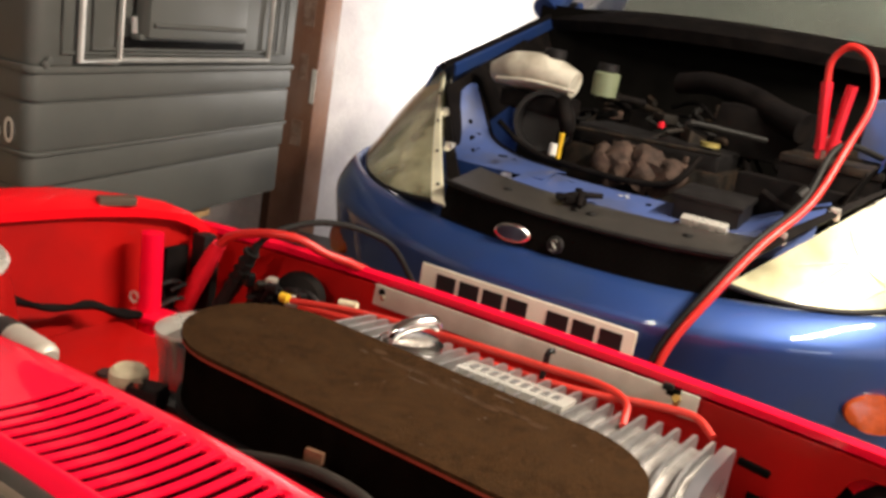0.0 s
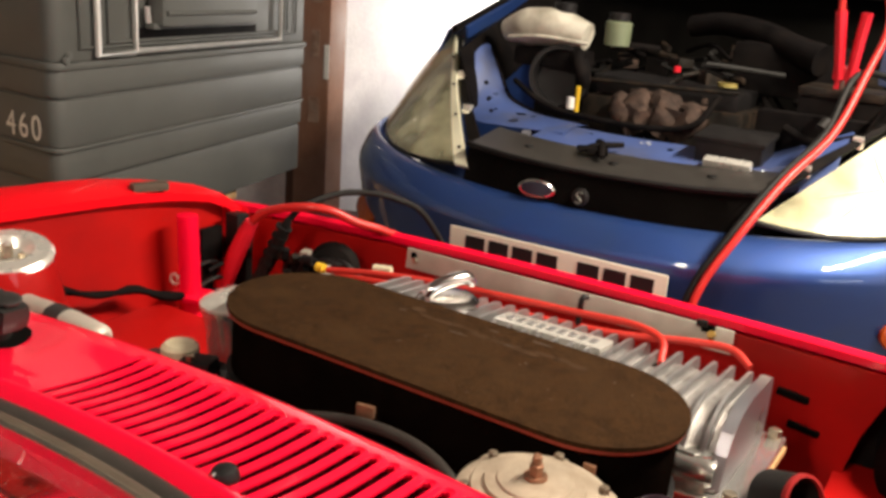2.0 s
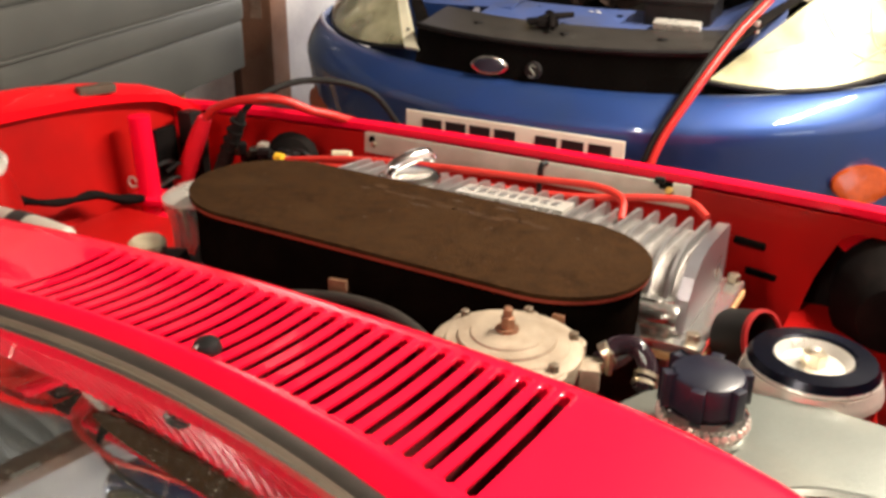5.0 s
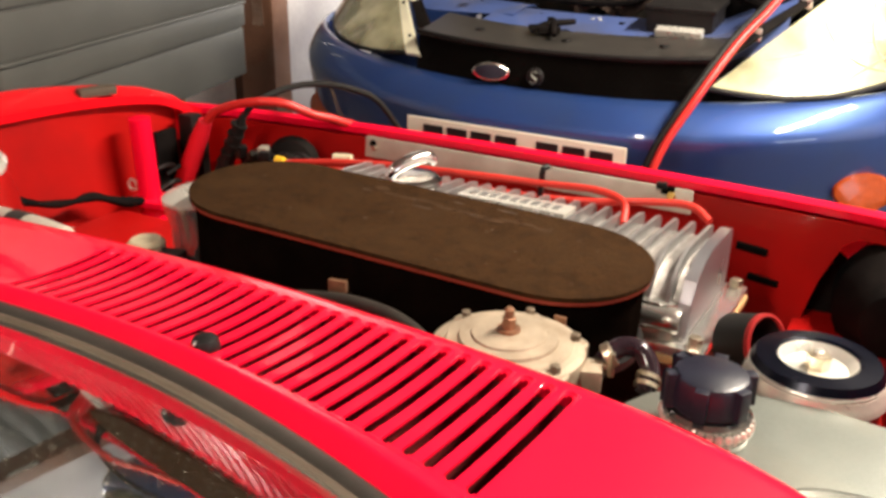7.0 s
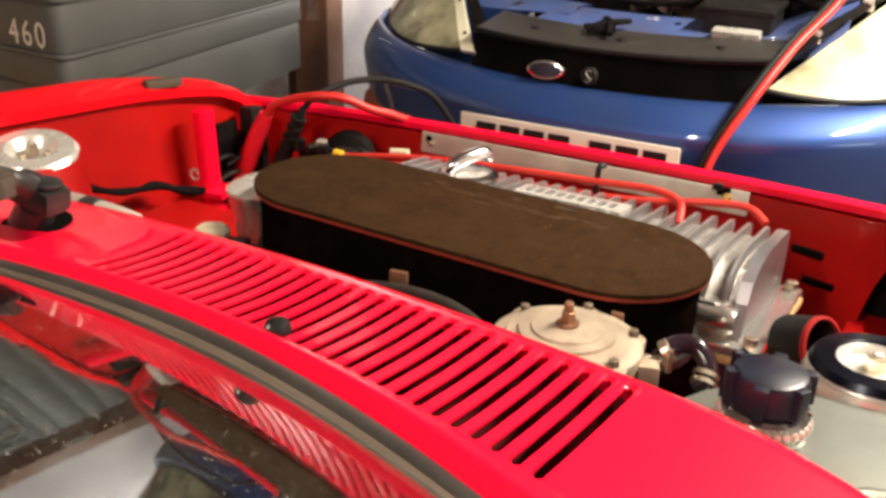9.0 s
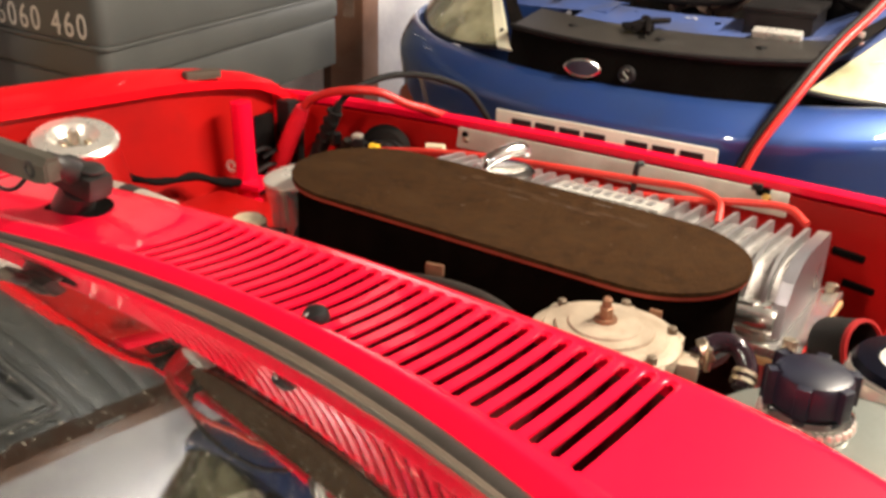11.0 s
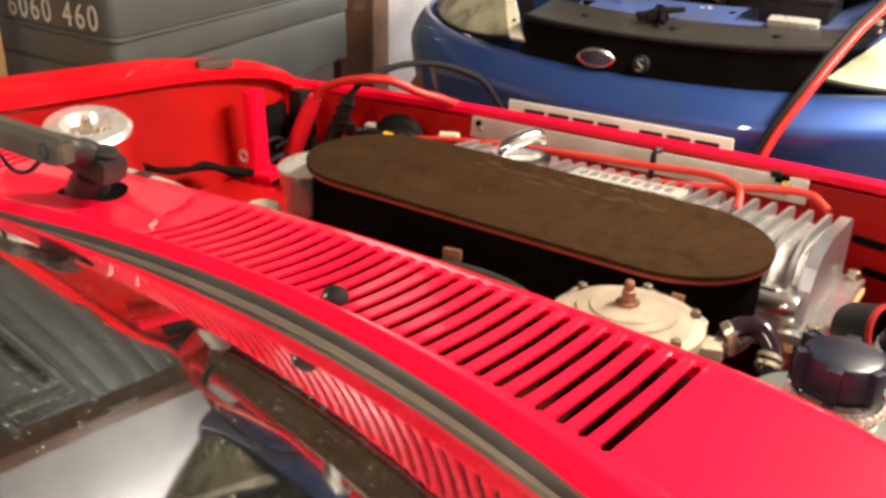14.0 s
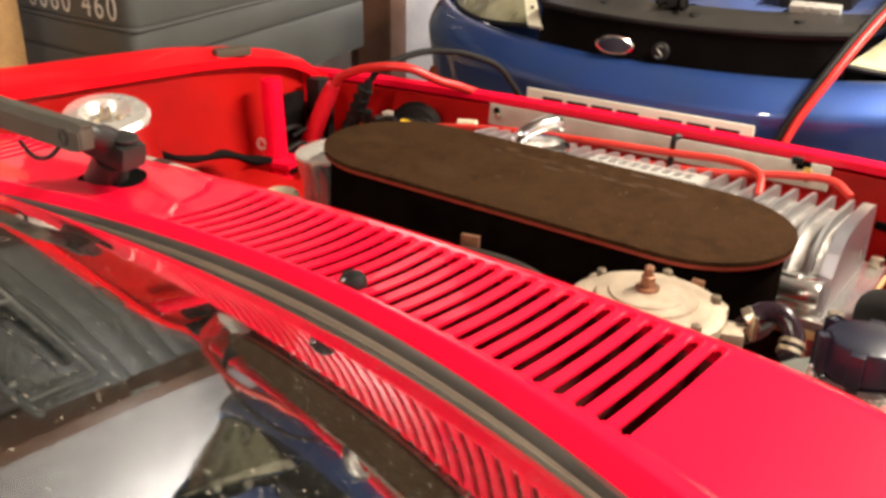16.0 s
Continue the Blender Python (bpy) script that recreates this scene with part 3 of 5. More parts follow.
part("dashboard", sheet(lambda x, v: (x, -0.860 + bow(x, 0.43) - v, 0.828 - 0.1 * v), steps(-0.42, 0.95, 12), steps(0, 0.62, 4), 0.02), LINER, red_car, "dark dashboard under the glass")
part("seat_trim", block(1.25, 0.06, 0.7, pose(CX, -1.75, 0.75), 0.02), LINER, red_car)
part("roof_front", sheet(lambda x, v: (x, -1.415 + bow(x, 0.66) - v, 1.235 + 0.06 * v), steps(-0.40, 0.94, 16), steps(0, 0.9, 4), 0.02), RED, red_car)
for sx in (-0.42, 0.96):
    part("door", block(0.06, 1.1, 0.62, pose(sx, -1.60, 0.56), 0.02), RED, red_car)


def wiper():
    """Channel-section arm, a pinned link, the pivot body and its boss in the cowl's well."""
    x0 = 0.114
    prof = [(-0.866, 0.9265), (-0.866, 0.944), (-0.862, 0.949), (-0.853, 0.949), (-0.850, 0.936)]

    def f(s, v):
        y, z = prof[v]
        k = 1.0 if s > 0.012 else 0.86 + 0.14 * s / 0.012
        return (x0 - s, -0.858 + (y + 0.858) * k + 0.014 * s, 0.938 + (z - 0.938) * k + 0.007 * s)
    arm = part("wiper_arm", sheet(f, [0, 0.004, 0.012, 0.06, 0.15, 0.3, 0.5], [0, 1, 2, 3, 4], 0.0025), WIPER, red_car, "grey metal wiper arm with a dark pivot")
    part("arm_rivet", lathe([(0.0085, 0), (0.0085, 0.002), (0.005, 0.003), (0.004, 0.001), (0, 0.001)], pose(x0 - 0.020, -0.8665, 0.938, 90, 0, 0), 16), WIPER_DARK, arm)
    part("arm_link", tube([(x0 - 0.060, -0.850, 0.940), (x0 - 0.034, -0.842, 0.936), (x0 - 0.032, -0.826, 0.926), (x0 - 0.044, -0.808, 0.914)], [0.007, 0.010, 0.011, 0.013], 14, 4), WIPER_DARK, arm)
    part("arm_end", block(0.005, 0.013, 0.019, pose(x0 - 0.0015, -0.8585, 0.9375), 0.002), WIPER, arm)
    body = pose(0.068, -0.803, 0.908, 0, 12, 6)
    part("pivot_body", block(0.062, 0.032, 0.026, body, 0.0105), WIPER_DARK, arm)
    part("body_cap", lathe([(0.0135, 0.0), (0.0135, 0.0025), (0.011, 0.004), (0, 0.0042)], body @ pose(0.014, 0, 0.0142), 20), WIPER_DARK, arm)
    part("spindle_boss", tube([(0.022, -0.786, 0.858), (0.040, -0.792, 0.876), (0.060, -0.799, 0.896)], [0.0215, 0.0195, 0.0165], 20, 3), WIPER_DARK, arm, "grey spindle boss")
    part("wiper_hose", tube([(0.080, -0.864, 0.926), (0.066, -0.869, 0.914), (0.040, -0.868, 0.910), (0.018, -0.866, 0.920)], 0.002, 6), BLACK, arm)
    part("wiper_blade", block(0.38, 0.008, 0.020, pose(-0.36, -0.875, 0.910, 0, 0, -3), 0.002), BLACK, arm)
    # dark disc laid on the cowl as the shade of the spindle well
    part("spindle_well", lathe([(0.036, 0.0), (0.033, 0.0010), (0, 0.0010)], pose(0.036, -0.789, cowl_z(0.036) - 0.0046, 3, 0, 0), 28), LINER, red_car, "dark disc for the shaded well round the wiper spindle")


wiper()


# wings, slam panel, inner panels
def wing_z(y):
    return float(np.interp(y, [-1.2, -0.6, -0.3, -0.20, -0.12, -0.07, -0.045, 0.05], [0.905, 0.872, 0.858, 0.848, 0.832, 0.806, 0.780, 0.77]))


def left_wing_panel(sign, name):
    xin, xout = CX + sign * 0.635, CX + sign * 0.755

    def f(y, v):
        z = wing_z(y)
        nose = max(0.0, y + 0.36) / 0.30
        xi = xin - sign * 0.012 * nose
        xo = xout - sign * 0.125 * min(nose, 1.1) ** 2.2
        if v == 0:
            return (xi, y, z - 0.020)
        if v == 1:
            return (xi, y, z - 0.006)
        if v <= 4:
            k = (v - 1) / 3
            return (xi + (xo - xi) * k, y, z - 0.006 + 0.012 * math.sin(math.pi * k * 0.8))
        k = v - 4
        return (xo + sign * 0.03 * min(k, 2) / 2, y, z - 0.02 - 0.13 * k)

    return part(name, sheet(f, steps(-1.2, -0.045, 26), [0, 1, 2, 3, 4, 4.2, 5, 6, 7], 0.004 * -sign), WING_RED_LIT, red_car)


left_wing_panel(-1, "wing")
left_wing_panel(1, "wing")


def slam_y(x):
    return 0.052 - 0.10 * (x - CX) ** 2 - 0.35 * max(0, abs(x - CX) - 0.5) ** 2


def slam_panel():
    # the lip along the front of the bay and the panel below it
    def f(x, v):
        y = slam_y(x)
        return [(x, y - 0.014, 0.770), (x, y - 0.013, 0.781), (x, y - 0.002, 0.786), (x, y + 0.016, 0.780), (x, y + 0.028, 0.70), (x, y + 0.04, 0.45)][v]
    front = part("front_panel", sheet(f, steps(-0.43, 0.97, 40), [0, 1, 2, 3, 4, 5], 0.004), RED, red_car)

    def g(x, v):
        y = slam_y(x)
        return (x, y - 0.012 - 0.01 * v, 0.765 - 0.32 * v)
    def edge(v):
        return float(np.interp(v, [0.0, 0.04, 0.225, 0.43, 0.6], [0.79, 0.771, 0.747, 0.732, 0.725]))

    def inner(u, v):
        x = -0.43 + (edge(max(0.0, v - 0.06)) + 0.43) * u if v > 0.06 else -0.43 + 1.38 * u
        return g(x, v)
    part("inner_front_panel", sheet(inner, steps(0, 1, 30), [0.062, 0.1, 0.2, 0.3, 0.4, 0.5, 0.7, 1.0], 0.004), RED_BAY_SHADED, red_car)
    part("inner_front_rail", sheet(lambda x, v: g(x, v), steps(-0.43, 0.95, 30), [0, 0.062], 0.004), RED_BAY_SHADED, red_car)
    return front


slam = slam_panel()
part("headlamp_bowl", lathe([(0.095, 0), (0.09, 0.06), (0.05, 0.11), (0.0, 0.12)], pose(0.86, 0.050, 0.655, 90, 0, 0), 22), BLACK_SHADE, red_car, "black headlamp bowl")


def bracket_strip():
    b = part("steel_bracket", block(0.572, 0.004, 0.036, pose(0.272, 0.006, 0.757, -6, 0, 0), 0.0015), BRACKET, red_car, "bare steel bracket strip screwed behind the front lip")
    part("bracket_hole", lathe([(0.0065, 0), (0.0065, 0.001), (0, 0.001)], pose(0.002, 0.0035, 0.764, 90, 0, 0), 12), LINER, b)
    part("bracket_bolt", hexagon(0.005, 0.007, pose(0.006, 0.0035, 0.757, 90, 0, 0)), ZINC, b)
    # a brass bolt and a black clip near the other end
    part("bracket_notch", block(0.020, 0.002, 0.012, pose(0.521, 0.0045, 0.770, -6, 0, 0), 0.0005), LINER, b)
    part("bracket_bolt", hexagon(0.0065, 0.010, pose(0.528, 0.0030, 0.763, 70, 0, 0)), BRASS, b, "brass bolt")
    part("bolt_stem", lathe([(0.004, 0), (0.004, 0.012), (0, 0.013)], pose(0.528, 0.0010, 0.749), 10), BRASS, b)
    part("bracket_clip", block(0.016, 0.010, 0.010, pose(0.512, 0.002, 0.777, 0, 0, 8), 0.003), RUBBER, b)


bracket_strip()


def inner_wing(sign):
    xin = CX + sign * 0.650

    def f(y, v):
        return (xin - sign * 0.05 * v * v, y, wing_z(y) - 0.012 - 0.42 * v)
    part("inner_wing", sheet(f, steps(-1.0, 0.02, 14), steps(0, 1, 5), 0.004), RED_BAY_SHADED, red_car)


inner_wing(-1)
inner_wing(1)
part("chassis_leg", block(0.16, 0.9, 0.10, pose(-0.26, -0.32, 0.56), 0.01), RED_BAY_SHADED, red_car)
part("chassis_leg", block(0.16, 0.9, 0.10, pose(0.80, -0.32, 0.56), 0.01), RED_BAY_SHADED, red_car)
part("bay_undertray", block(1.2, 0.9, 0.02, pose(CX, -0.35, 0.40), 0.004), GRIME, red_car, "dark underside of the engine bay")
part("bulkhead", block(1.3, 0.02, 0.40, pose(CX, -0.80, 0.575), 0.004), RED_BAY_SHADED, red_car)


def strut_top(x, y, z, ring):
    SHRINK = Matrix.Diagonal((0.93, 0.93, 1.0, 1.0)) if ring else Matrix()
    tip = pose(0, 0, 0, 0, 0, 0) if ring else pose(0, 0, 0, 8, 11, 0)
    tower = part("strut_tower", lathe([(0.085, -0.30), (0.076, -0.10), (0.066, -0.045), (0.058, -0.016), (0, -0.014)], pose(x, y, z) @ Matrix.Diagonal((0.90 if ring else 1.0, 0.90 if ring else 1.0, 1.0, 1.0)), 28), RED_BAY_SHADED, red_car, "red painted strut tower")
    part("top_plate", lathe([(0.050, -0.016), (0.060, -0.013), (0.0615, -0.006), (0.056, 0.000), (0.036, 0.002), (0.032, -0.001), (0.024, -0.011), (0.0, -0.012)], pose(x, y, z) @ tip @ SHRINK, 28), STRUT, tower, "polished strut top plate")
    if ring:
        part("flange_skirt", lathe([(0.056, -0.006), (0.0615, -0.009), (0.0628, -0.013), (0.0645, -0.017), (0.0655, -0.020), (0.0660, -0.024)], pose(x, y, z) @ SHRINK, 28), STRUT, tower, "polished flange under the ring")
        part("trim_ring", lathe([(0.036, 0.0025), (0.039, 0.0045), (0.056, 0.0028), (0.0605, -0.004), (0.050, -0.0015), (0.036, 0.0025)], pose(x, y, z) @ SHRINK, 28), NAVY_RING, tower, "navy anodised ring")
    part("centre_nut", hexagon(0.0105 if ring else 0.008, 0.018, pose(x, y, z - 0.011)), ZINC, tower)
    part("damper_rod", lathe([(0.0045, -0.004), (0.0045, 0.006), (0.003, 0.007), (0, 0.007)], pose(x, y, z + 0.004), 10), STRUT, tower)
    for k in range(0 if ring else 3):
        a = radians(40 + 120 * k)
        part("top_bolt", hexagon(0.005, 0.007, pose(x + 0.019 * math.cos(a), y + 0.019 * math.sin(a), z - 0.0115)), ZINC, tower)


strut_top(-0.294, -0.564, 0.832, False)
strut_top(0.793, -0.512, 0.814, True)
# black panel stands in for the darkness inside the lamp opening
part("lamp_opening_dark", block(0.26, 0.01, 0.30, pose(0.86, 0.055, 0.60), 0.002), BLACK_SHADE, red_car)
for x, z in ((0.650, 0.700), (0.672, 0.655)):
    part("panel_slot", block(0.046, 0.008, 0.011, pose(x, 0.016, z, 0, 6, 0), 0.003), LINER, red_car)


# ---- engine ----
def rocker_cover():
    x0, x1 = 0.095, 0.648
    yf, yr, zt, zb = -0.158, -0.354, 0.775, 0.706
    tip = Matrix.Translation((0, yf, zt)) @ pose(0, 0, 0, -4, 0, 0) @ Matrix.Translation((0, -yf, -zt))

    def slab(sec, xa, xb):
        bm = bmesh.new()
        a = [bm.verts.new(tip @ Vector((xa, y, z))) for y, z in sec]
        b = [bm.verts.new(tip @ Vector((xb, y, z))) for y, z in sec]
        for i in range(len(sec)):
            j = (i + 1) % len(sec)
            bm.faces.new([a[i], a[j], b[j], b[i]])
        bm.faces.new(a[::-1])
        bm.faces.new(b)
        return bm

    sec = [(yf + 0.004, zb), (yf, zb + 0.03), (yf - 0.004, zt - 0.006), (yf - 0.012, zt), (yr + 0.075, zt + 0.002), (yr + 0.040, zt - 0.010), (yr + 0.014, zt - 0.034), (yr, zb)]
    cover = part("rocker_cover", slab(sec, x0, x1 - 0.005), VALLEY, red_car, "finned polished alloy rocker cover", 25)
    n = 25
    fin = [(yf + 0.006, zb + 0.006), (yf + 0.004, zt + 0.006), (yf - 0.001, zt + 0.014), (yf - 0.012, zt + 0.016), (yr + 0.080, zt + 0.018), (yr + 0.046, zt + 0.011), (yr + 0.020, zt - 0.004), (yr + 0.005, zt - 0.026), (yr - 0.003, zb + 0.006)]
    for k in range(n - 1):
        x = x0 + 0.008 + (x1 - x0 - 0.012) * k / (n - 1)
        if x < x1 - 0.020:
            part("fin", slab(fin, x - 0.0026, x + 0.0020), ALLOY, cover)
    part("end_plate", slab(fin, x1 - 0.014, x1), END_ALLOY, cover, "flat polished end of the cover", 20)
    part("flange", block(x1 - x0 + 0.052, yf - yr + 0.05, 0.012, tip @ pose((x0 + x1) / 2, (yf + yr) / 2, zb - 0.004), 0.003), POLISHED, cover)
    part("gasket", block(x1 - x0 + 0.056, yf - yr + 0.054, 0.008, tip @ pose((x0 + x1) / 2, (yf + yr) / 2, zb - 0.0145), 0.001), GASKET, cover, "tan cork gasket")
    for x, y in ((x1 + 0.013, yf + 0.012), (x1 + 0.013, yr - 0.010), (x0 - 0.012, yf + 0.01)):
        part("flange_bolt", hexagon(0.008, 0.012, tip @ pose(x, y, zb + 0.002)), ZINC, cover)
    part("name_plaque", block(0.155, 0.046, 0.014, pose(0.378, -0.230, zt + 0.018, -4, 0, 0), 0.002), STRUT, cover, "cast alloy name plaque with worn lettering")
    for k in range(9):
        part("plaque_mark", block(0.009, 0.018, 0.0016, pose(0.318 + k * 0.015, -0.230, zt + 0.0255, -4, 0, 0), 0.0003), ALLOY, cover)
    cap = part("oil_cap", lathe([(0.026, -0.03), (0.026, 0.004), (0.037, 0.006), (0.038, 0.014), (0.034, 0.020), (0.024, 0.023), (0, 0.024)], pose(0.219, -0.236, zt + 0.014), 28), POLISHED, cover, "chrome oil filler cap with a twist handle")
    a = radians(62)
    ring = [(0.222 + s * math.cos(a), -0.236 + s * math.sin(a), zt + h) for s, h in ((-0.036, 0.036), (-0.026, 0.048), (0.0, 0.056), (0.024, 0.057), (0.036, 0.048))]
    bar = tube(ring, [0.007, 0.0095, 0.0105, 0.010, 0.007], 14, 5)
    part("cap_handle", bar, CHROME, cover)
    part("cap_rim", lathe([(0.040, 0.0), (0.0445, 0.003), (0.0445, 0.009), (0.038, 0.014), (0.030, 0.015)], pose(0.219, -0.236, zt + 0.020), 30), CHROME, cover)
    # smooth polished skirt below the fins, its corners rounded
    r, xe, ys, yn = 0.022, x1 - 0.010, yr - 0.006, yf + 0.003
    corners = []
    for cx, cy, a0 in ((xe - r, yn - r, 0), (x0 + r, yn - r, 90), (x0 + r, ys + r, 180), (xe - r, ys + r, 270)):
        corners += [(cx + r * math.cos(radians(a0 + a)), cy + r * math.sin(radians(a0 + a))) for a in steps(0, 90, 8)]
    part("cover_skirt", prism(corners, zb, zb + 0.041, 0.004, tip), POLISHED, cover, "smooth polished skirt of the cover", 30)
    part("skirt_bead", prism([((px - 0.37) * 1.006 + 0.37, (py + 0.256) * 1.012 - 0.256) for px, py in corners], zb + 0.002, zb + 0.010, 0.003, tip), POLISHED, cover)
    # polished roll along the near edge of the skirt
    roll = [tip @ Vector((x, yr - 0.003, zb + 0.023)) for x in (x0 + 0.010, x0 + 0.016, x0 + 0.10, x1 - 0.10, x1 - 0.016, x1 - 0.008)]
    part("cover_roll", tube(roll, [0.009, 0.0155, 0.0155, 0.0155, 0.0155, 0.010], 20), POLISHED, cover, "polished rounded edge of the cover")
    part("engine_block", block(0.52, 0.20, 0.26, pose(0.36, -0.25, 0.545), 0.01), GRIME, red_car, "dark oily engine block")
    part("cylinder_head", block(0.53, 0.17, 0.08, pose(0.365, -0.25, 0.635), 0.004), ALLOY, red_car)


rocker_cover()

FX, FY, FL, FW = 0.333, -0.444, 0.572, 0.208


def air_filter():
    m = pose(FX + 0.004, FY, 0.834, 0, 2.0, 1.6)
    body = part("air_filter", prism(stadium(0, 0, FL - 0.016, FW - 0.016, 20), -0.085, -0.0092, 0.003, m), BLACK_SIDE, red_car, "black oval air filter with a dusty brown lid", 20)
    part("filter_seal", prism(stadium(0, 0, FL - 0.002, FW - 0.002, 20), -0.0090, -0.0050, 0.001, m), FOAM_RED, body, "orange foam seal under the lid", 20)
    part("filter_lid", prism(stadium(0, 0, FL, FW, 20), -0.0048, 0.0, 0.0015, m), FOAM, body, "dusty brown lid", 20)
    part("base_rim", prism(stadium(0, 0, FL - 0.004, FW - 0.004, 20), -0.094, -0.0845, 0.002, m), BLACK, body, "", 20)
    # worn scuffs along the rear of the lid
    rnd = random.Random(7)
    for k in range(5):
        x, y = rnd.uniform(-0.10, 0.20), rnd.uniform(0.035, 0.090)
        part("lid_scuff", prism(circle(x, y, rnd.uniform(0.006, 0.020), 9, rnd.uniform(0.0010, 0.003)), 0.0, 0.0002, 0, m), SCUFF, body)
    # rubbed-off print, left as faint smears, and grit
    for k in range(12):
        x = -0.075 + 0.020 * k
        part("worn_print", prism(circle(x, 0.066 - 0.0012 * k + rnd.uniform(-0.008, 0.008), rnd.uniform(0.010, 0.020), 10, rnd.uniform(0.003, 0.007)), 0.0, 0.0002, 0, m), SMEAR, body)
    for k in range(24):
        part("grit", prism(circle(rnd.uniform(-0.24, 0.24), rnd.uniform(-0.085, 0.085), rnd.uniform(0.0006, 0.0016), 6), 0.0, 0.0006, 0, m), SCUFF, body)


air_filter()


def carburettor():
    x, y, z = 0.546, -0.616, 0.805
    rings = [(0.055, -0.034), (0.060, -0.014), (0.062, 0.000), (0.061, 0.004), (0.056, 0.0065), (0.051, 0.007), (0.049, 0.0095), (0.040, 0.0103), (0.039, 0.0128), (0.030, 0.0136), (0.029, 0.0152), (0.018, 0.0164), (0, 0.0168)]
    base = part("carburettor_cover", lathe([(1.13 * r, 1.2 * h) for r, h in rings], pose(x, y, z), 40), DOME, red_car, "weathered domed carburettor cover with six bolts")
    nut = part("centre_nut", hexagon(0.0066, 0.011, pose(x, y, z + 0.0225)), COPPER, base, "coppery centre nut")
    part("centre_stud", lathe([(0.0045, 0), (0.0045, 0.008), (0.003, 0.010), (0, 0.010)], pose(x, y, z + 0.0325), 10), COPPER, nut)
    part("nut_washer", lathe([(0.0105, 0), (0.0105, 0.003), (0, 0.003)], pose(x, y, z + 0.0198), 16), COPPER, nut)
    for k in range(6):
        a = radians(35 + 60 * k)
        bx, by = x + 0.0615 * math.cos(a), y + 0.0615 * math.sin(a)
        part("cover_bolt", hexagon(0.0048, 0.008, pose(bx, by, z + 0.006)), BOLT, base)
        part("bolt_lug", lathe([(0.012, -0.012), (0.012, 0.004), (0.010, 0.0058), (0, 0.006)], pose(bx, by, z), 12), DOME, base)
    part("carburettor_body", block(0.085, 0.085, 0.09, pose(x, y, z - 0.075), 0.012), DOME, base)
    part("side_lug", block(0.028, 0.026, 0.024, pose(x + 0.070, y + 0.012, z - 0.012, 0, 0, 20), 0.004), DOME, base)
    part("fuel_union", tube([(x + 0.068, y + 0.02, z - 0.006), (x + 0.083, y + 0.027, z - 0.006)], 0.007, 10), ZINC, base)
    part("fuel_union", hexagon(0.008, 0.012, pose(x + 0.078, y + 0.024, z - 0.012)), ZINC, base)
    part("linkage_tab", block(0.012, 0.004, 0.022, pose(x + 0.020, y + 0.075, z - 0.005), 0.001), COPPER, base)
    hose = part("fuel_hose", tube([(x + 0.078, y + 0.028, z - 0.004), (x + 0.088, y + 0.044, z + 0.006), (x + 0.105, y + 0.050, z + 0.006), (x + 0.119, y + 0.042, z - 0.007), (x + 0.120, y + 0.026, z - 0.021)], [0.0088, 0.0092, 0.0092, 0.009], 14), HOSE_DARK, red_car, "dark maroon fuel hose with steel clips")
    for px, py, pz, rx, ry, rz in ((0.1195, 0.037, -0.012, -49, 0, 0), (0.120, 0.031, -0.017, -49, 0, 0)):
        part("hose_clip", lathe([(0.0098, -0.002), (0.0118, -0.002), (0.0118, 0.002), (0.0098, 0.002), (0.0098, -0.002)], pose(x + px, y + py, z + pz, rx, ry, rz), 20), ZINC, hose, "dull steel hose band")
    part("hose_clip", lathe([(0.0100, 0), (0.0118, 0.001), (0.0118, 0.008), (0.0100, 0.009)], pose(x + 0.080, y + 0.031, z - 0.000, 0, 60, 30), 18), ZINC, hose)
    part("clip_screw", tube([(x + 0.090, y + 0.020, z - 0.010), (x + 0.090, y + 0.020, z + 0.012)], 0.0028, 8), ZINC, hose)
    return base


carburettor()
part("carburettor_body", block(0.10, 0.12, 0.14, pose(0.20, -0.52, 0.67), 0.015), GRIME, red_car)
part("inlet_manifold", block(0.40, 0.10, 0.06, pose(0.36, -0.42, 0.68), 0.015), GRIME, red_car)
# hose looping behind the filter
part("bay_hose", tube([(0.20, -0.60, 0.758), (0.255, -0.592, 0.776), (0.33, -0.588, 0.793), (0.40, -0.593, 0.797), (0.455, -0.610, 0.790), (0.50, -0.640, 0.770), (0.52, -0.665, 0.745)], 0.0062, 12), SEAL_DARK, red_car, "grey-black rubber hose across the bulkhead")
part("hose_tag", block(0.020, 0.006, 0.013, pose(0.335, -0.578, 0.803, 0, 0, 10), 0.001), COPPER, red_car)


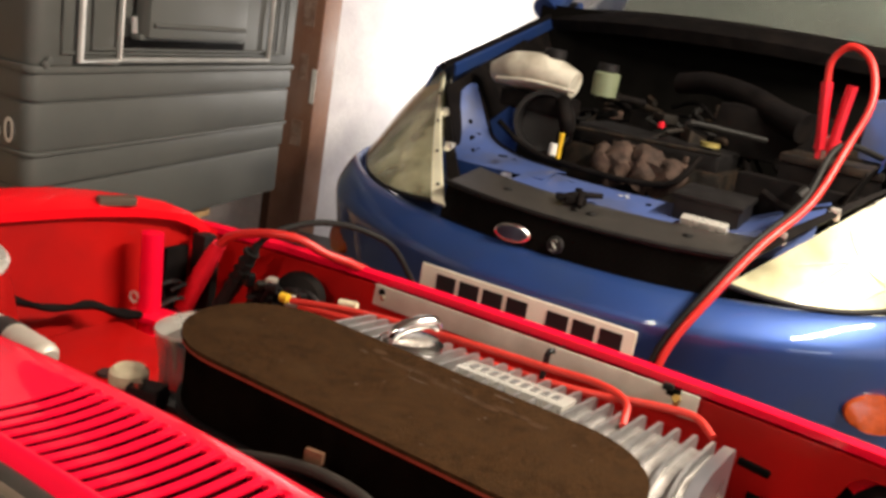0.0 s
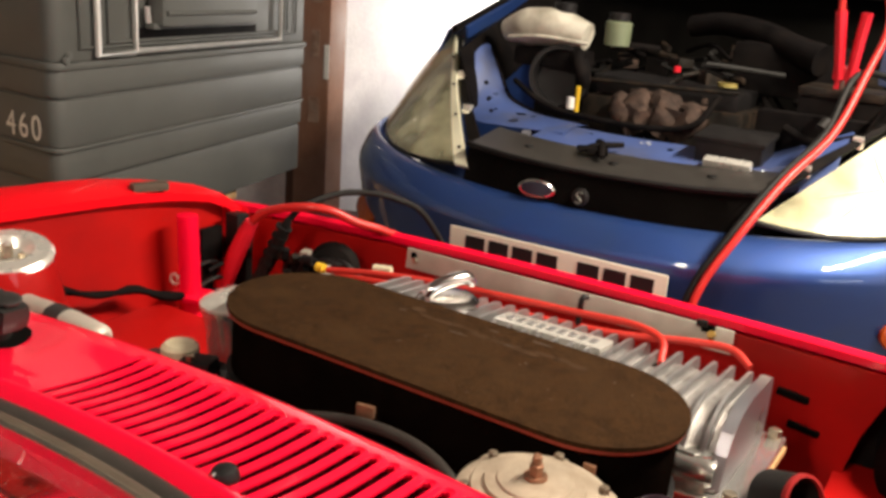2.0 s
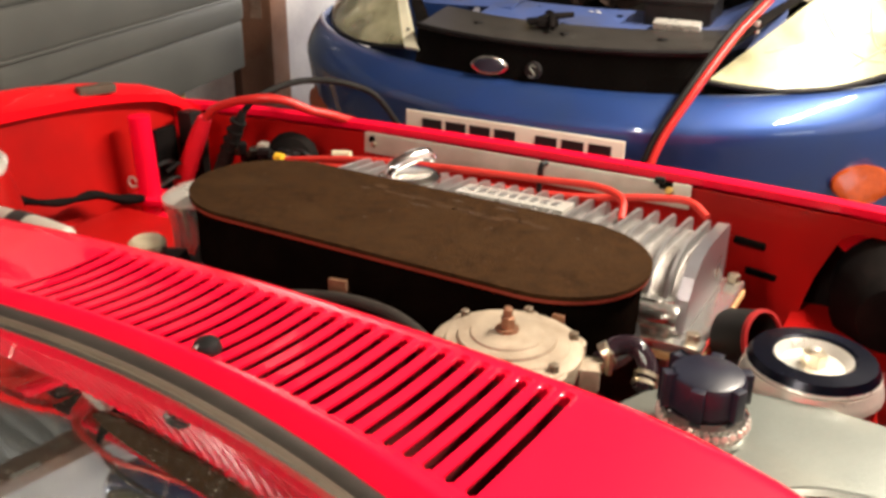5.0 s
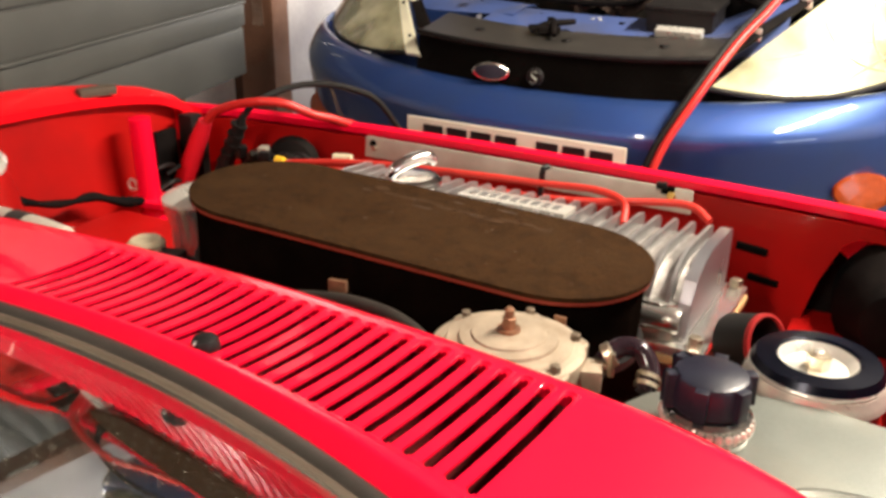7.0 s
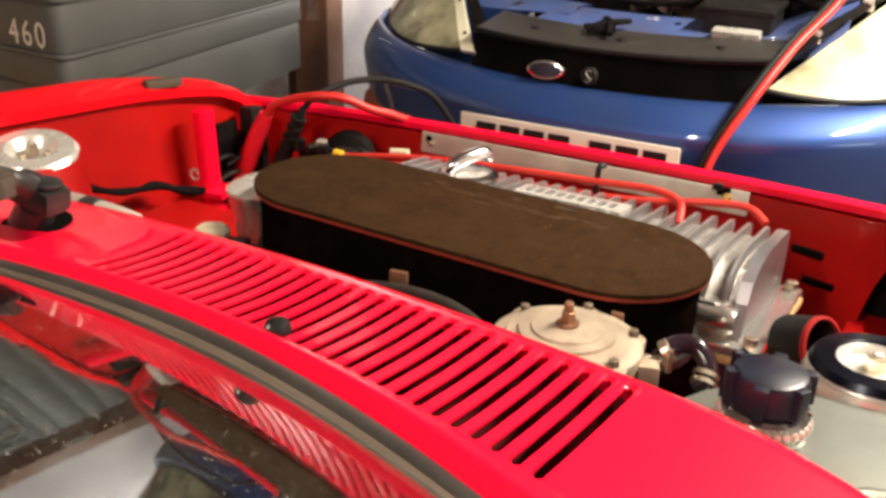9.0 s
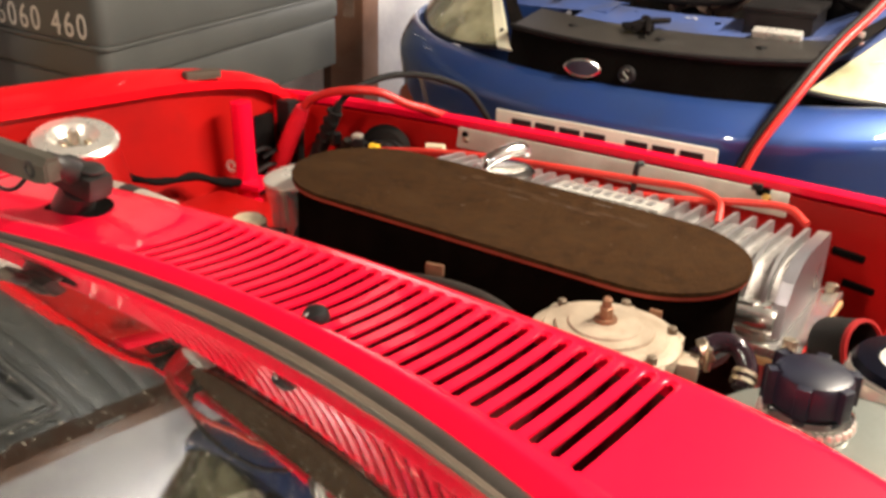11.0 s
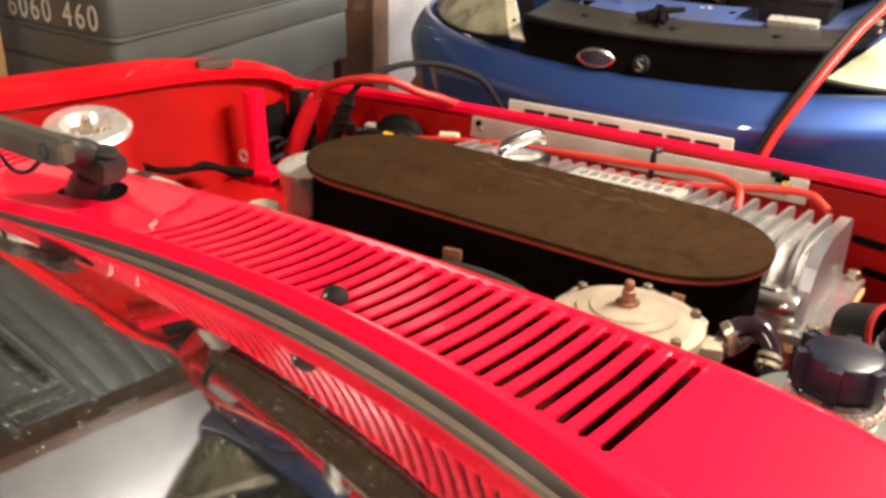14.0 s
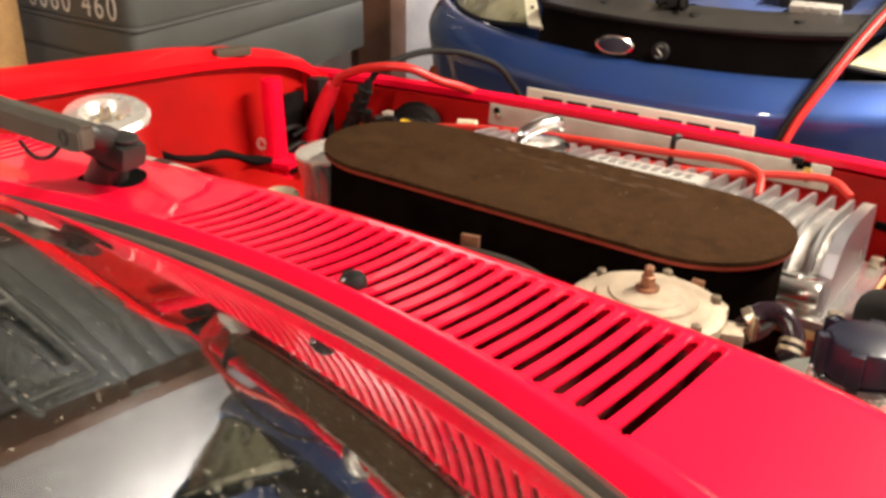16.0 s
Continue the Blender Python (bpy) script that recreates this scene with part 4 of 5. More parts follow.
def expansion_tank():
    """Brushed alloy header tank with a ribbed navy cap on a bright neck."""
    x, y = 0.730, -0.652
    tank = part("header_tank", prism([(0.655, -0.668), (0.660, -0.636), (0.672, -0.612), (0.690, -0.594), (0.716, -0.580), (0.745, -0.570), (0.80, -0.568), (0.94, -0.570), (0.95, -0.84), (0.70, -0.84), (0.662, -0.74)], 0.62, 0.801, 0.010, None, None, 3), BRUSHED, red_car, "brushed alloy header tank with a navy cap", 25)
    neck = part("tank_neck", lathe([(0.033, 0), (0.033, 0.005), (0.029, 0.008), (0.034, 0.010), (0.029, 0.013), (0.034, 0.015), (0.029, 0.018), (0.034, 0.020), (0.030, 0.023), (0, 0.023)], pose(x, y, 0.803), 28), CHROME, tank, "bright threaded neck")
    for k in range(30):
        a = 2 * math.pi * k / 30
        part("neck_bead", lathe([(0.0022, -0.003), (0.0034, 0.0), (0.0022, 0.003)], pose(x + 0.0335 * math.cos(a), y + 0.0335 * math.sin(a), 0.816), 8), STRUT, neck)
    cap = part("tank_cap", lathe([(0.0270, 0.0), (0.0292, 0.003), (0.0292, 0.0235), (0.0275, 0.0275), (0.0245, 0.0292), (0, 0.0294)], pose(x, y, 0.8265), 36), NAVY, tank, "ribbed navy plastic cap")
    for k in range(6):
        a = radians(30 + 60 * k)
        part("cap_lug", block(0.0085, 0.0105, 0.0255, pose(x + 0.0300 * math.cos(a), y + 0.0300 * math.sin(a), 0.8265 + 0.0150, 0, 0, math.degrees(a)), 0.0016), NAVY, cap)
    part("tank_rib", tube([(0.775, -0.80, 0.799), (0.785, -0.73, 0.800), (0.825, -0.690, 0.801), (0.93, -0.680, 0.801)], 0.007, 8), BRUSHED, tank)


expansion_tank()


def air_duct():
    d = part("air_duct", lathe([(0.034, 0.0), (0.036, 0.005), (0.036, 0.045), (0.032, 0.045), (0.030, 0.005)], pose(0.690, -0.322, 0.716, 0, 70, -25) @ Matrix.Diagonal((0.92, 0.92, 1.0, 1.0)), 26), RUBBER, red_car, "black duct with a red rim")
    part("duct_rim", lathe([(0.0360, 0.043), (0.0370, 0.044), (0.0370, 0.049), (0.033, 0.050), (0.033, 0.043), (0.0360, 0.043)], pose(0.690, -0.322, 0.716, 0, 70, -25) @ Matrix.Diagonal((0.92, 0.92, 1.0, 1.0)), 26), RIM, d)


air_duct()


# left of the engine
house = part("thermostat_housing", lathe([(0.036, -0.10), (0.040, -0.03), (0.045, -0.006), (0.046, 0.000), (0.046, 0.005)], pose(0.012, -0.428, 0.794), 28, None, 1.25), POLISHED, red_car, "polished alloy housing beside the filter")
part("housing_lid", lathe([(0.0465, 0.004), (0.0465, 0.008), (0.040, 0.012), (0.024, 0.016), (0, 0.017)], pose(0.012, -0.428, 0.794), 28, None, 1.25), STRUT, house)
part("breather_cap", lathe([(0.014, -0.05), (0.014, 0.0), (0.023, 0.002), (0.023, 0.015), (0.018, 0.020), (0, 0.021)], pose(0.026, -0.545, 0.760), 20), CREAM, red_car, "cream plastic breather cap")
part("plug_block", block(0.04, 0.03, 0.03, pose(0.062, -0.548, 0.756, 0, 0, 20), 0.004), BLACK, red_car, "black connector block with a brass pin")
part("brass_pin", lathe([(0.005, 0), (0.005, 0.006), (0, 0.007)], pose(0.060, -0.560, 0.771), 10), ZINC, red_car)
part("breather_elbow", tube([(0.05, -0.53, 0.75), (0.09, -0.52, 0.745), (0.12, -0.50, 0.73)], 0.012, 10), BLACK, red_car)
motor = part("wiper_motor", tube([(-0.20, -0.600, 0.782), (-0.11, -0.606, 0.786), (-0.045, -0.612, 0.787), (-0.030, -0.613, 0.786)], [0.018, 0.019, 0.019, 0.018, 0.012], 18, 4), BRACKET, red_car, "grey metal wiper motor body")
part("motor_band", tube([(-0.135, -0.604, 0.785), (-0.105, -0.606, 0.786)], 0.0202, 18), WIPER_DARK, motor)
for px, py in ((-0.165, -0.420), (-0.168, -0.465)):
    part("floor_plug", lathe([(0.014, 0), (0.013, 0.004), (0, 0.005)], pose(px, py, 0.668), 14), WIPER_DARK, red_car)
part("bay_shelf", block(0.26, 0.34, 0.012, pose(-0.20, -0.44, 0.660), 0.004), RED_BAY_SHADED, red_car)
part("bonnet_rubber", block(0.062, 0.024, 0.015, pose(-0.374, -0.252, 0.858, 0, 0, 70), 0.005), SEAL, red_car, "grey rubber bonnet stop on the wing")


def red_post():
    p = part("filler_tube", tube([(-0.318, -0.212, 0.57), (-0.320, -0.214, 0.70), (-0.322, -0.216, 0.812)], [0.0205, 0.019, 0.0185], 14), RED, red_car, "upright red painted tube against the inner wing")
    part("tube_collar", lathe([(0.024, 0), (0.024, 0.03), (0.018, 0.034)], pose(-0.318, -0.212, 0.60), 14), RED, p)
    part("tube_foot", block(0.075, 0.06, 0.012, pose(-0.312, -0.215, 0.668, 0, 0, 12), 0.004), RED, p)
    # flat black block put in for the shaded gap right of the tube
    part("lamp_gap_shade", block(0.014, 0.050, 0.150, pose(-0.362, -0.126, 0.690), 0.004), BLACK_SHADE, red_car, "dark block painted as the shaded gap behind the lamp")
    for k, (dy, dz) in enumerate(((-0.16, 0.70), (-0.14, 0.665), (-0.115, 0.69))):
        part("loom_wire", tube([(-0.345, dy - 0.03, dz), (-0.335, dy, dz + 0.012), (-0.340, dy + 0.03, dz + 0.004)], 0.004, 8), (BLACK, WIPER_DARK, BLACK)[k], red_car)


red_post()
part("wiring_loom", tube([(-0.325, -0.52, 0.770), (-0.328, -0.455, 0.735), (-0.33, -0.403, 0.714), (-0.33, -0.36, 0.706), (-0.33, -0.321, 0.702), (-0.315, -0.28, 0.684), (-0.31, -0.24, 0.674)], [0.007, 0.008, 0.005, 0.0075, 0.005, 0.009, 0.006, 0.010, 0.007], 8), BLACK_SHADE, red_car, "black taped wiring loom")
part("cable_eye", tube([(-0.339 + 0.009 * math.cos(a), -0.231, 0.696 + 0.009 * math.sin(a)) for a in steps(0, 5.6, 9)], 0.0028, 6, 2), BRACKET, red_car)
horn = part("horn", lathe([(0.046, 0), (0.050, 0.014), (0.040, 0.026), (0.022, 0.030), (0.020, 0.040), (0, 0.041)], pose(-0.150, -0.022, 0.712, 80, 0, 20), 24), BLACK_SHADE, red_car, "black horn with small bright terminals")
rnd = random.Random(3)
for k in range(16):
    hx = -0.235 + 0.011 * k
    part("horn_terminal", block(rnd.uniform(0.008, 0.03), rnd.uniform(0.01, 0.02), rnd.uniform(0.008, 0.022), pose(hx, -0.075 + rnd.uniform(-0.02, 0.02), 0.722 + rnd.uniform(-0.025, 0.02), rnd.uniform(0, 40), 0, rnd.uniform(0, 90)), 0.002), BRACKET if k in (4, 11) else rnd.choice([BLACK, BLACK, BLACK_SHADE, GRIME]), horn)
for k in range(4):
    x = -0.20 + 0.035 * k
    part("horn_wire", tube([(x - 0.05, -0.05, 0.69), (x - 0.01, -0.07, 0.728 + 0.006 * k), (x + 0.04, -0.06, 0.715), (x + 0.07, -0.04, 0.68)], 0.0045, 8), BLACK, horn)
part("regulator_box", block(0.10, 0.04, 0.10, pose(-0.20, -0.035, 0.665), 0.006), BLACK_SHADE, red_car)
part("black_relay", block(0.032, 0.03, 0.06, pose(-0.335, -0.085, 0.760), 0.004), BLACK, red_car)
# dark box added for the shadow below the relay
part("relay_shade", block(0.055, 0.02, 0.14, pose(-0.345, -0.070, 0.670), 0.006), BLACK_SHADE, red_car)
part("red_filler", block(0.05, 0.03, 0.02, pose(0.05, -0.13, 0.740), 0.004), GRIP_RED, red_car)
# plug leads along the front of the cover
for pts in ([(-0.055, -0.165, 0.764), (0.03, -0.155, 0.776), (0.12, -0.146, 0.784), (0.26, -0.142, 0.792), (0.38, -0.142, 0.798), (0.46, -0.147, 0.804), (0.505, -0.165, 0.800), (0.520, -0.205, 0.785)],
            [(-0.05, -0.150, 0.752), (0.06, -0.138, 0.760), (0.25, -0.130, 0.766), (0.42, -0.128, 0.776), (0.53, -0.122, 0.792), (0.585, -0.124, 0.797), (0.615, -0.140, 0.786)],
            [(-0.04, -0.14, 0.745), (0.10, -0.115, 0.748), (0.25, -0.112, 0.752), (0.38, -0.115, 0.754), (0.42, -0.13, 0.74)]):
    part("plug_lead", tube(pts, 0.0052, 10), CABLE_RED, red_car, "orange-red silicone plug lead")
part("cable_tie", tube([(0.372, -0.128, 0.770), (0.376, -0.134, 0.814), (0.380, -0.124, 0.818)], 0.0045, 8), BLACK, red_car)
part("lead_end", lathe([(0.008, 0), (0.008, 0.014), (0, 0.014)], pose(-0.075, -0.165, 0.765, 0, 90, 0), 10), YELLOW, red_car)
part("lead_boot", tube([(0.005, -0.118, 0.770), (0.035, -0.112, 0.772)], 0.007, 10), CREAM, red_car)

# ---- the blue car ----
BX = 0.075
blue_car = thing("blue_car", BX, 2.2, 0, "small blue rounded hatchback with its bonnet open", "car")


def nose(u, half=0.83, depth=0.62, n=2.4):
    """How far the nose curves back at u from the middle."""
    k = min(1.0, abs(u) / half)
    return depth * (1 - (1 - k ** n) ** (1 / n))


def bumper():
    def f(u, v):
        lift = 0.06 * (abs(u) / 0.83) ** 2
        prof = [(0.14, 0.30), (0.085, 0.40), (0.047, 0.52), (0.022, 0.60), (0.007, 0.66), (0.000, 0.690), (0.0015, 0.702), (0.009, 0.714), (0.021, 0.727), (0.036, 0.741), (0.052, 0.752), (0.068, 0.760), (0.085, 0.762), (0.095, 0.752)]
        dy, z = prof[v]
        return (BX + u * (1.04 if u < 0 else 1.0), 0.476 + dy + nose(u), z + lift * (z - 0.3) / 0.46)
    us = [0.83 * math.sin(a) for a in steps(-math.pi / 2, math.pi / 2, 48)]
    b = part("bumper", sheet(f, us, list(range(14)), 0.006), BLUE, blue_car, "blue painted bumper with faded scuffs")
    return b


bumper()


def plate():
    p = part("number_plate", block(0.520, 0.006, 0.111, pose(0.055, 0.468, 0.633), 0.003), PLATE, blue_car, "white number plate with black characters")
    for k, w in ((0, 0.05), (1, 0.05), (2, 0.05), (3, 0.05), (4.6, 0.05), (5.6, 0.05), (6.6, 0.05)):
        part("plate_bar", block(w, 0.002, 0.081, pose(-0.136 + k * 0.0605, 0.4640, 0.634), 0.0), INK, p, "black bar")
    part("plate_backing", block(0.50, 0.03, 0.09, pose(0.055, 0.488, 0.633), 0.003), BLACK, p)


plate()


def grille():
    def f(x, v):
        return (BX + x, 0.562 + nose(x) + 0.018 * v, 0.752 + 0.090 * v + 0.02 * (x / 0.4) ** 2)
    g = part("grille", sheet(f, steps(-0.33, 0.36, 24), steps(0, 1, 4), 0.01), LINER, blue_car, "black honeycomb grille panel")
    for k in range(46):
        x = -0.31 + k * 0.0145
        for s in (-1, 1):
            a, b = x, x + s * 0.055
            if not -0.32 < b < 0.35:
                continue
            pa, pb = Vector(f(a, 0.12)), Vector(f(b, 0.92))
            part("grille_bar", tube([pa + Vector((0, -0.004, 0)), pb + Vector((0, -0.004, 0))], 0.0006, 4), BLACK_SIDE, g)

    def h(x, v):
        return (BX + x, 0.578 + nose(x) * 0.9 + v * 0.150, 0.842 + 0.026 * v + 0.02 * (x / 0.4) ** 2)
    t = part("slam_cover", sheet(h, steps(-0.33, 0.36, 20), [0, 0.06, 0.5, 0.94, 1], 0.008), TRIM, blue_car, "matt black plastic cover over the front crossmember")
    part("cover_lip", tube([Vector(h(x, 0.0)) + Vector((0, -0.002, 0.001)) for x in steps(-0.33, 0.36, 20)], 0.006, 8, 2), BLACK, t)
    for x in (-0.20, 0.02, 0.24):
        part("cover_clip", lathe([(0.011, 0), (0.010, 0.003), (0, 0.004)], pose(*(Vector(h(x, 0.55)) + Vector((0, 0, 0.001)))), 12), BLACK, t)
    oval = part("badge", prism(circle(0, 0, 0.044, 28, 0.021), 0, 0.008, 0.003, pose(-0.038, 0.556, 0.791, 80, 0, 8)), CHROME, blue_car, "oval chrome badge")
    part("badge_field", prism(circle(0, 0, 0.037, 28, 0.0155), 0.008, 0.0095, 0.0005, pose(-0.038, 0.556, 0.791, 80, 0, 8)), NAVY, oval)
    small = part("badge_emblem", lathe([(0.020, 0), (0.020, 0.005), (0.016, 0.008), (0, 0.008)], pose(0.066, 0.562, 0.790, 85, 0, 0), 20), BLACK, blue_car, "small round dark emblem with a bright curl")
    curl = [(0.074, 0.551, 0.800), (0.066, 0.551, 0.803), (0.060, 0.551, 0.797), (0.066, 0.551, 0.790), (0.072, 0.551, 0.784), (0.066, 0.551, 0.777), (0.058, 0.551, 0.780)]
    part("emblem_curl", tube(curl, 0.0020, 8, 4), BRUSHED, small)
    # bonnet catch: crossed black levers on the cover
    catch = part("bonnet_catch", block(0.050, 0.035, 0.016, pose(0.040, 0.690, 0.874, 0, 0, 25), 0.005), BLACK_SHADE, blue_car, "black bonnet catch with crossed levers")
    for pts in ([(0.005, 0.665, 0.872), (0.040, 0.690, 0.886), (0.085, 0.735, 0.890)], [(0.020, 0.740, 0.888), (0.045, 0.700, 0.890), (0.068, 0.650, 0.868)], [(-0.010, 0.690, 0.874), (0.03, 0.695, 0.880)]):
        part("catch_lever", tube(pts, [0.007, 0.009, 0.006], 8), BLACK_SHADE, catch)


grille()


def headlamp(sign):
    cx = BX

    def bot(s):
        return 0.802 - 0.016 * math.sin(math.pi * max(0, s)) + 0.045 * max(0, s) ** 2.5

    def topz(s):
        return (1.075 if sign < 0 else 1.040) - (0.218 if sign < 0 else 0.186) * max(0, s) ** 1.6 + (0.030 * math.sin(math.pi * min(1.0, max(0.0, s))) if sign < 0 else 0.0)

    def f(s, v):
        u = 0.360 + (0.445 if sign < 0 else 0.40) * s
        b, t = bot(s), topz(s)
        z = b + (t - b) * v
        lean = 1.12 * max(0, z - 0.80)
        uu = u + (0.290 if sign < 0 else 0.245) * v * (1 - s) ** 1.3 if s < 1 else u
        return (cx + sign * uu, 0.560 + nose(min(uu, 0.80)) * 0.92 + lean, z)

    ss, vv = steps(0, 1, 14), steps(0, 1, 10)
    bowl = part("headlamp", sheet(lambda s, v: Vector(f(s, v)) + Vector((-sign * 0.01, 0.035, -0.01)), ss, vv, 0.004), REFLECTOR, blue_car, "large yellowed headlamp")
    lens = part("lamp_lens", sheet(f, ss, vv, 0.004), LENS, bowl, "clear yellowed lens")
    lens.visible_shadow = False
    part("lamp_rim", tube([f(s, 0) for s in ss] + [f(1, v) for v in vv[1:]], 0.006, 8, 2), BLACK, bowl)
    if sign < 0:
        part("inner_strip", sheet(lambda s, v: Vector(f(0.005 - 0.10 * s, v)) + Vector((0, -0.003, 0.002)), [0, 0.5, 1], vv, 0.01), LAMP_BODY, bowl, "pale flange beside the lens")
        for v in (0.12, 0.35, 0.58, 0.80):
            part("flange_hole", lathe([(0.004, 0), (0.004, 0.002), (0, 0.002)], pose(*(Vector(f(-0.060, v)) + Vector((0, -0.005, 0.003))), 80, 0, 20), 8), LINER, bowl)
    # black sheet stands in for the shaded gap beside the lamp
    part("lamp_gap_dark", sheet(lambda s, v: Vector(f(-0.11 - 0.13 * s, v)) + Vector((0, 0.016, -0.004)), [0, 0.5, 1], vv, 0.01), BLACK_SHADE, bowl, "black sheet painted as the shaded gap beside the lamp")
    for a, b in (((0.30, 0.95), (0.75, 0.35)), ((0.12, 0.60), (0.80, 0.22)), ((0.10, 0.25), (0.62, 0.60)), ((0.55, 0.08), (0.75, 0.55))):
        line = [Vector(f(a[0] + (b[0] - a[0]) * k, a[1] + (b[1] - a[1]) * k)) + Vector((0, -0.0006, 0.0006)) for k in steps(0, 1, 6)]
        part("lens_facet", tube(line, [0.0008, 0.0022, 0.0008], 6, 2), LENS_STREAK, lens)
    # dark line painted as the shaded reflector edge behind the lens
    for s0 in (0.30,):
        part("lens_streak", tube([Vector(f(s0 + 0.10 * v, v)) + Vector((0, -0.001, 0.001)) for v in vv[1:-1]], 0.0016, 6, 2), LENS_STREAK, lens)
    for v in (0.40, 0.66):
        c = Vector(f(-0.16, v)) + Vector((0, 0.02, 0))
        part("lamp_clip", block(0.022, 0.02, 0.026, pose(*c), 0.004), STRUT, bowl)


headlamp(-1)
headlamp(1)
for sgn in (-1, 1):
    part("indicator", prism(circle(0, 0, 0.066, 28, 0.040), 0, 0.02, 0.008, pose(BX + sgn * 0.675, 0.494 + nose(0.675), 0.608, 80, 0, sgn * 30)), AMBER, blue_car, "amber indicator lens")


def front_wing(sign):
    def f(y, v):
        z = 1.080 + 0.245 * (y - 0.89)
        w = 0.615 + 0.09 * (y - 0.89) if sign < 0 else 0.570 + 0.16 * (y - 0.89)
        prof = [(-0.030, -0.035), (-0.026, -0.008), (-0.018, 0.0), (0.0, 0.0), (0.03, -0.02), (0.075, -0.12), (0.10, -0.3), (0.09, -0.6)]
        dx, dz = prof[v]
        return (BX + sign * (w + dx), y, z + dz)
    part("front_wing", sheet(f, steps(1.0 if sign < 0 else 0.93, 2.0, 14), list(range(8)), 0.005 * sign), BLUE, blue_car, "blue front wing")
    part("wing_gutter", tube([Vector(f(y, 2)) + Vector((sign * 0.004, 0, 0.002)) for y in steps(0.95, 1.95, 8)], 0.011, 8, 3), BLACK_SHADE, blue_car, "dark gutter along the bonnet opening")
    part("screen_pillar", tube([(BX + sign * 0.70, 1.72, 1.30), (BX + sign * 0.66, 2.05, 1.56), (BX + sign * 0.58, 2.48, 1.85)], [0.05, 0.045, 0.04], 12), BLUE, blue_car)


front_wing(-1)
front_wing(1)


def crossmember():
    def f(x, v):
        side = max(0, abs(x) - 0.30)
        return (BX + x, 0.715 + nose(x) * 0.75 + [0, 0.015, 0.09, 0.175, 0.185, 0.19][v], 0.866 + 0.015 * (x / 0.4) ** 2 + [-0.05, 0.002, 0.012, 0.020, 0.014, -0.12][v] + (0.9 if x < 0 else 0.42) * side * [0.4, 0.6, 0.9, 1.0, 1.0, 1.0][v])
    c = part("crossmember", sheet(f, steps(-0.235, 0.47, 30), [0, 1, 2, 3, 4, 5], 0.004), BLUE_BAY, blue_car, "scuffed blue front crossmember with holes")
    for x, y, r in ((-0.245, 0.845, 0.013), (-0.13, 0.835, 0.009), (0.17, 0.82, 0.007), (-0.30, 0.80, 0.006), (-0.05, 0.86, 0.006)):
        part("crossmember_hole", lathe([(r, 0), (r, 0.002), (0, 0.002)], pose(x, y, f(x - BX, 2)[2] + 0.003), 14), LINER, c)
    for x, y in ((0.09, 0.84), (0.11, 0.835), (0.10, 0.86)):
        part("paint_chip", lathe([(0.006, 0), (0.005, 0.001), (0, 0.001)], pose(x, y, 0.884), 8, None, 0.6), WHITE, c)
    # flank that sweeps back and up round the corner of the opening
    inner = smooth_path([(-0.10, 0.945, 0.886), (-0.25, 0.955, 0.897), (-0.335, 0.960, 0.922), (-0.370, 0.975, 0.952), (-0.410, 1.00, 1.000), (-0.455, 1.02, 1.060)], 5)
    outer = smooth_path([(-0.10, 0.800, 0.880), (-0.28, 0.820, 0.872), (-0.385, 0.850, 0.870), (-0.415, 0.880, 0.902), (-0.430, 0.910, 0.957), (-0.455, 0.940, 1.040)], 5)

    def flank_at(i, v):
        p = outer[i].lerp(inner[i], v)
        return p + Vector((0, 0, 0.010 * math.sin(math.pi * v)))
    flank = part("bay_flank", sheet(flank_at, list(range(len(inner))), steps(0, 1, 5), 0.003), BLUE_BAY, blue_car, "scuffed blue flank of the engine bay with drain holes")
    part("flank_edge", tube([p + Vector((0.002, 0.002, 0.002)) for p in inner[::3]], 0.0065, 8, 3), BLACK_SHADE, flank)
    for i, v, r in ((9, 0.40, 0.012), (13, 0.50, 0.009), (18, 0.45, 0.007), (4, 0.6, 0.007)):
        p, q = flank_at(i, v), flank_at(i, v + 0.1)
        n = (flank_at(i + 1, v) - p).cross(q - p).normalized()
        n = n if n.z > 0 else -n
        part("drain_hole", lathe([(r, 0), (r, 0.002), (0, 0.002)], Matrix.Translation(p + n * 0.001) @ n.to_track_quat("Z", "Y").to_matrix().to_4x4(), 14), LINER, flank)
    for sign in (-1, 1):
        def g(y, v):
            return (BX + sign * (0.47 + 0.06 * v + 0.17 * (y - 0.86)), y, 0.90 + 0.15 * v + 0.24 * (y - 0.86))
        # inner wings black instead of body blue: the bay's shade is in the colour
        part("inner_wing", sheet(g, steps(0.86, 1.75, 10), steps(0, 1, 4), 0.004), BLACK_SHADE, blue_car)


crossmember()
# floor and bulkhead in flat dark, the bay's shade included
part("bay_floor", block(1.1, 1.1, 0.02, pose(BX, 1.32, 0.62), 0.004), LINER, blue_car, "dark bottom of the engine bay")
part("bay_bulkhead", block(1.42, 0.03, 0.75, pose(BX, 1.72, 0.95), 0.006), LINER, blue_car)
part("scuttle", sheet(lambda x, v: (BX + x, 1.56 + 0.30 * x * x + 0.22 * v, 1.305 + 0.05 * math.sin(2.2 * v) - 0.07 * x * x), steps(-0.72, 0.72, 20), [0, 0.1, 0.3, 0.6, 1.0], 0.04), BLACK_SHADE, blue_car, "black plastic scuttle panel")
bs = part("windscreen", sheet(lambda x, v: (BX + x, 1.72 + 0.35 * x * x + v * 0.75, 1.335 + v * 0.52 - 0.06 * x * x), steps(-0.62, 0.62, 16), steps(0, 1, 6), 0.005), GLASS, blue_car, "tinted windscreen")
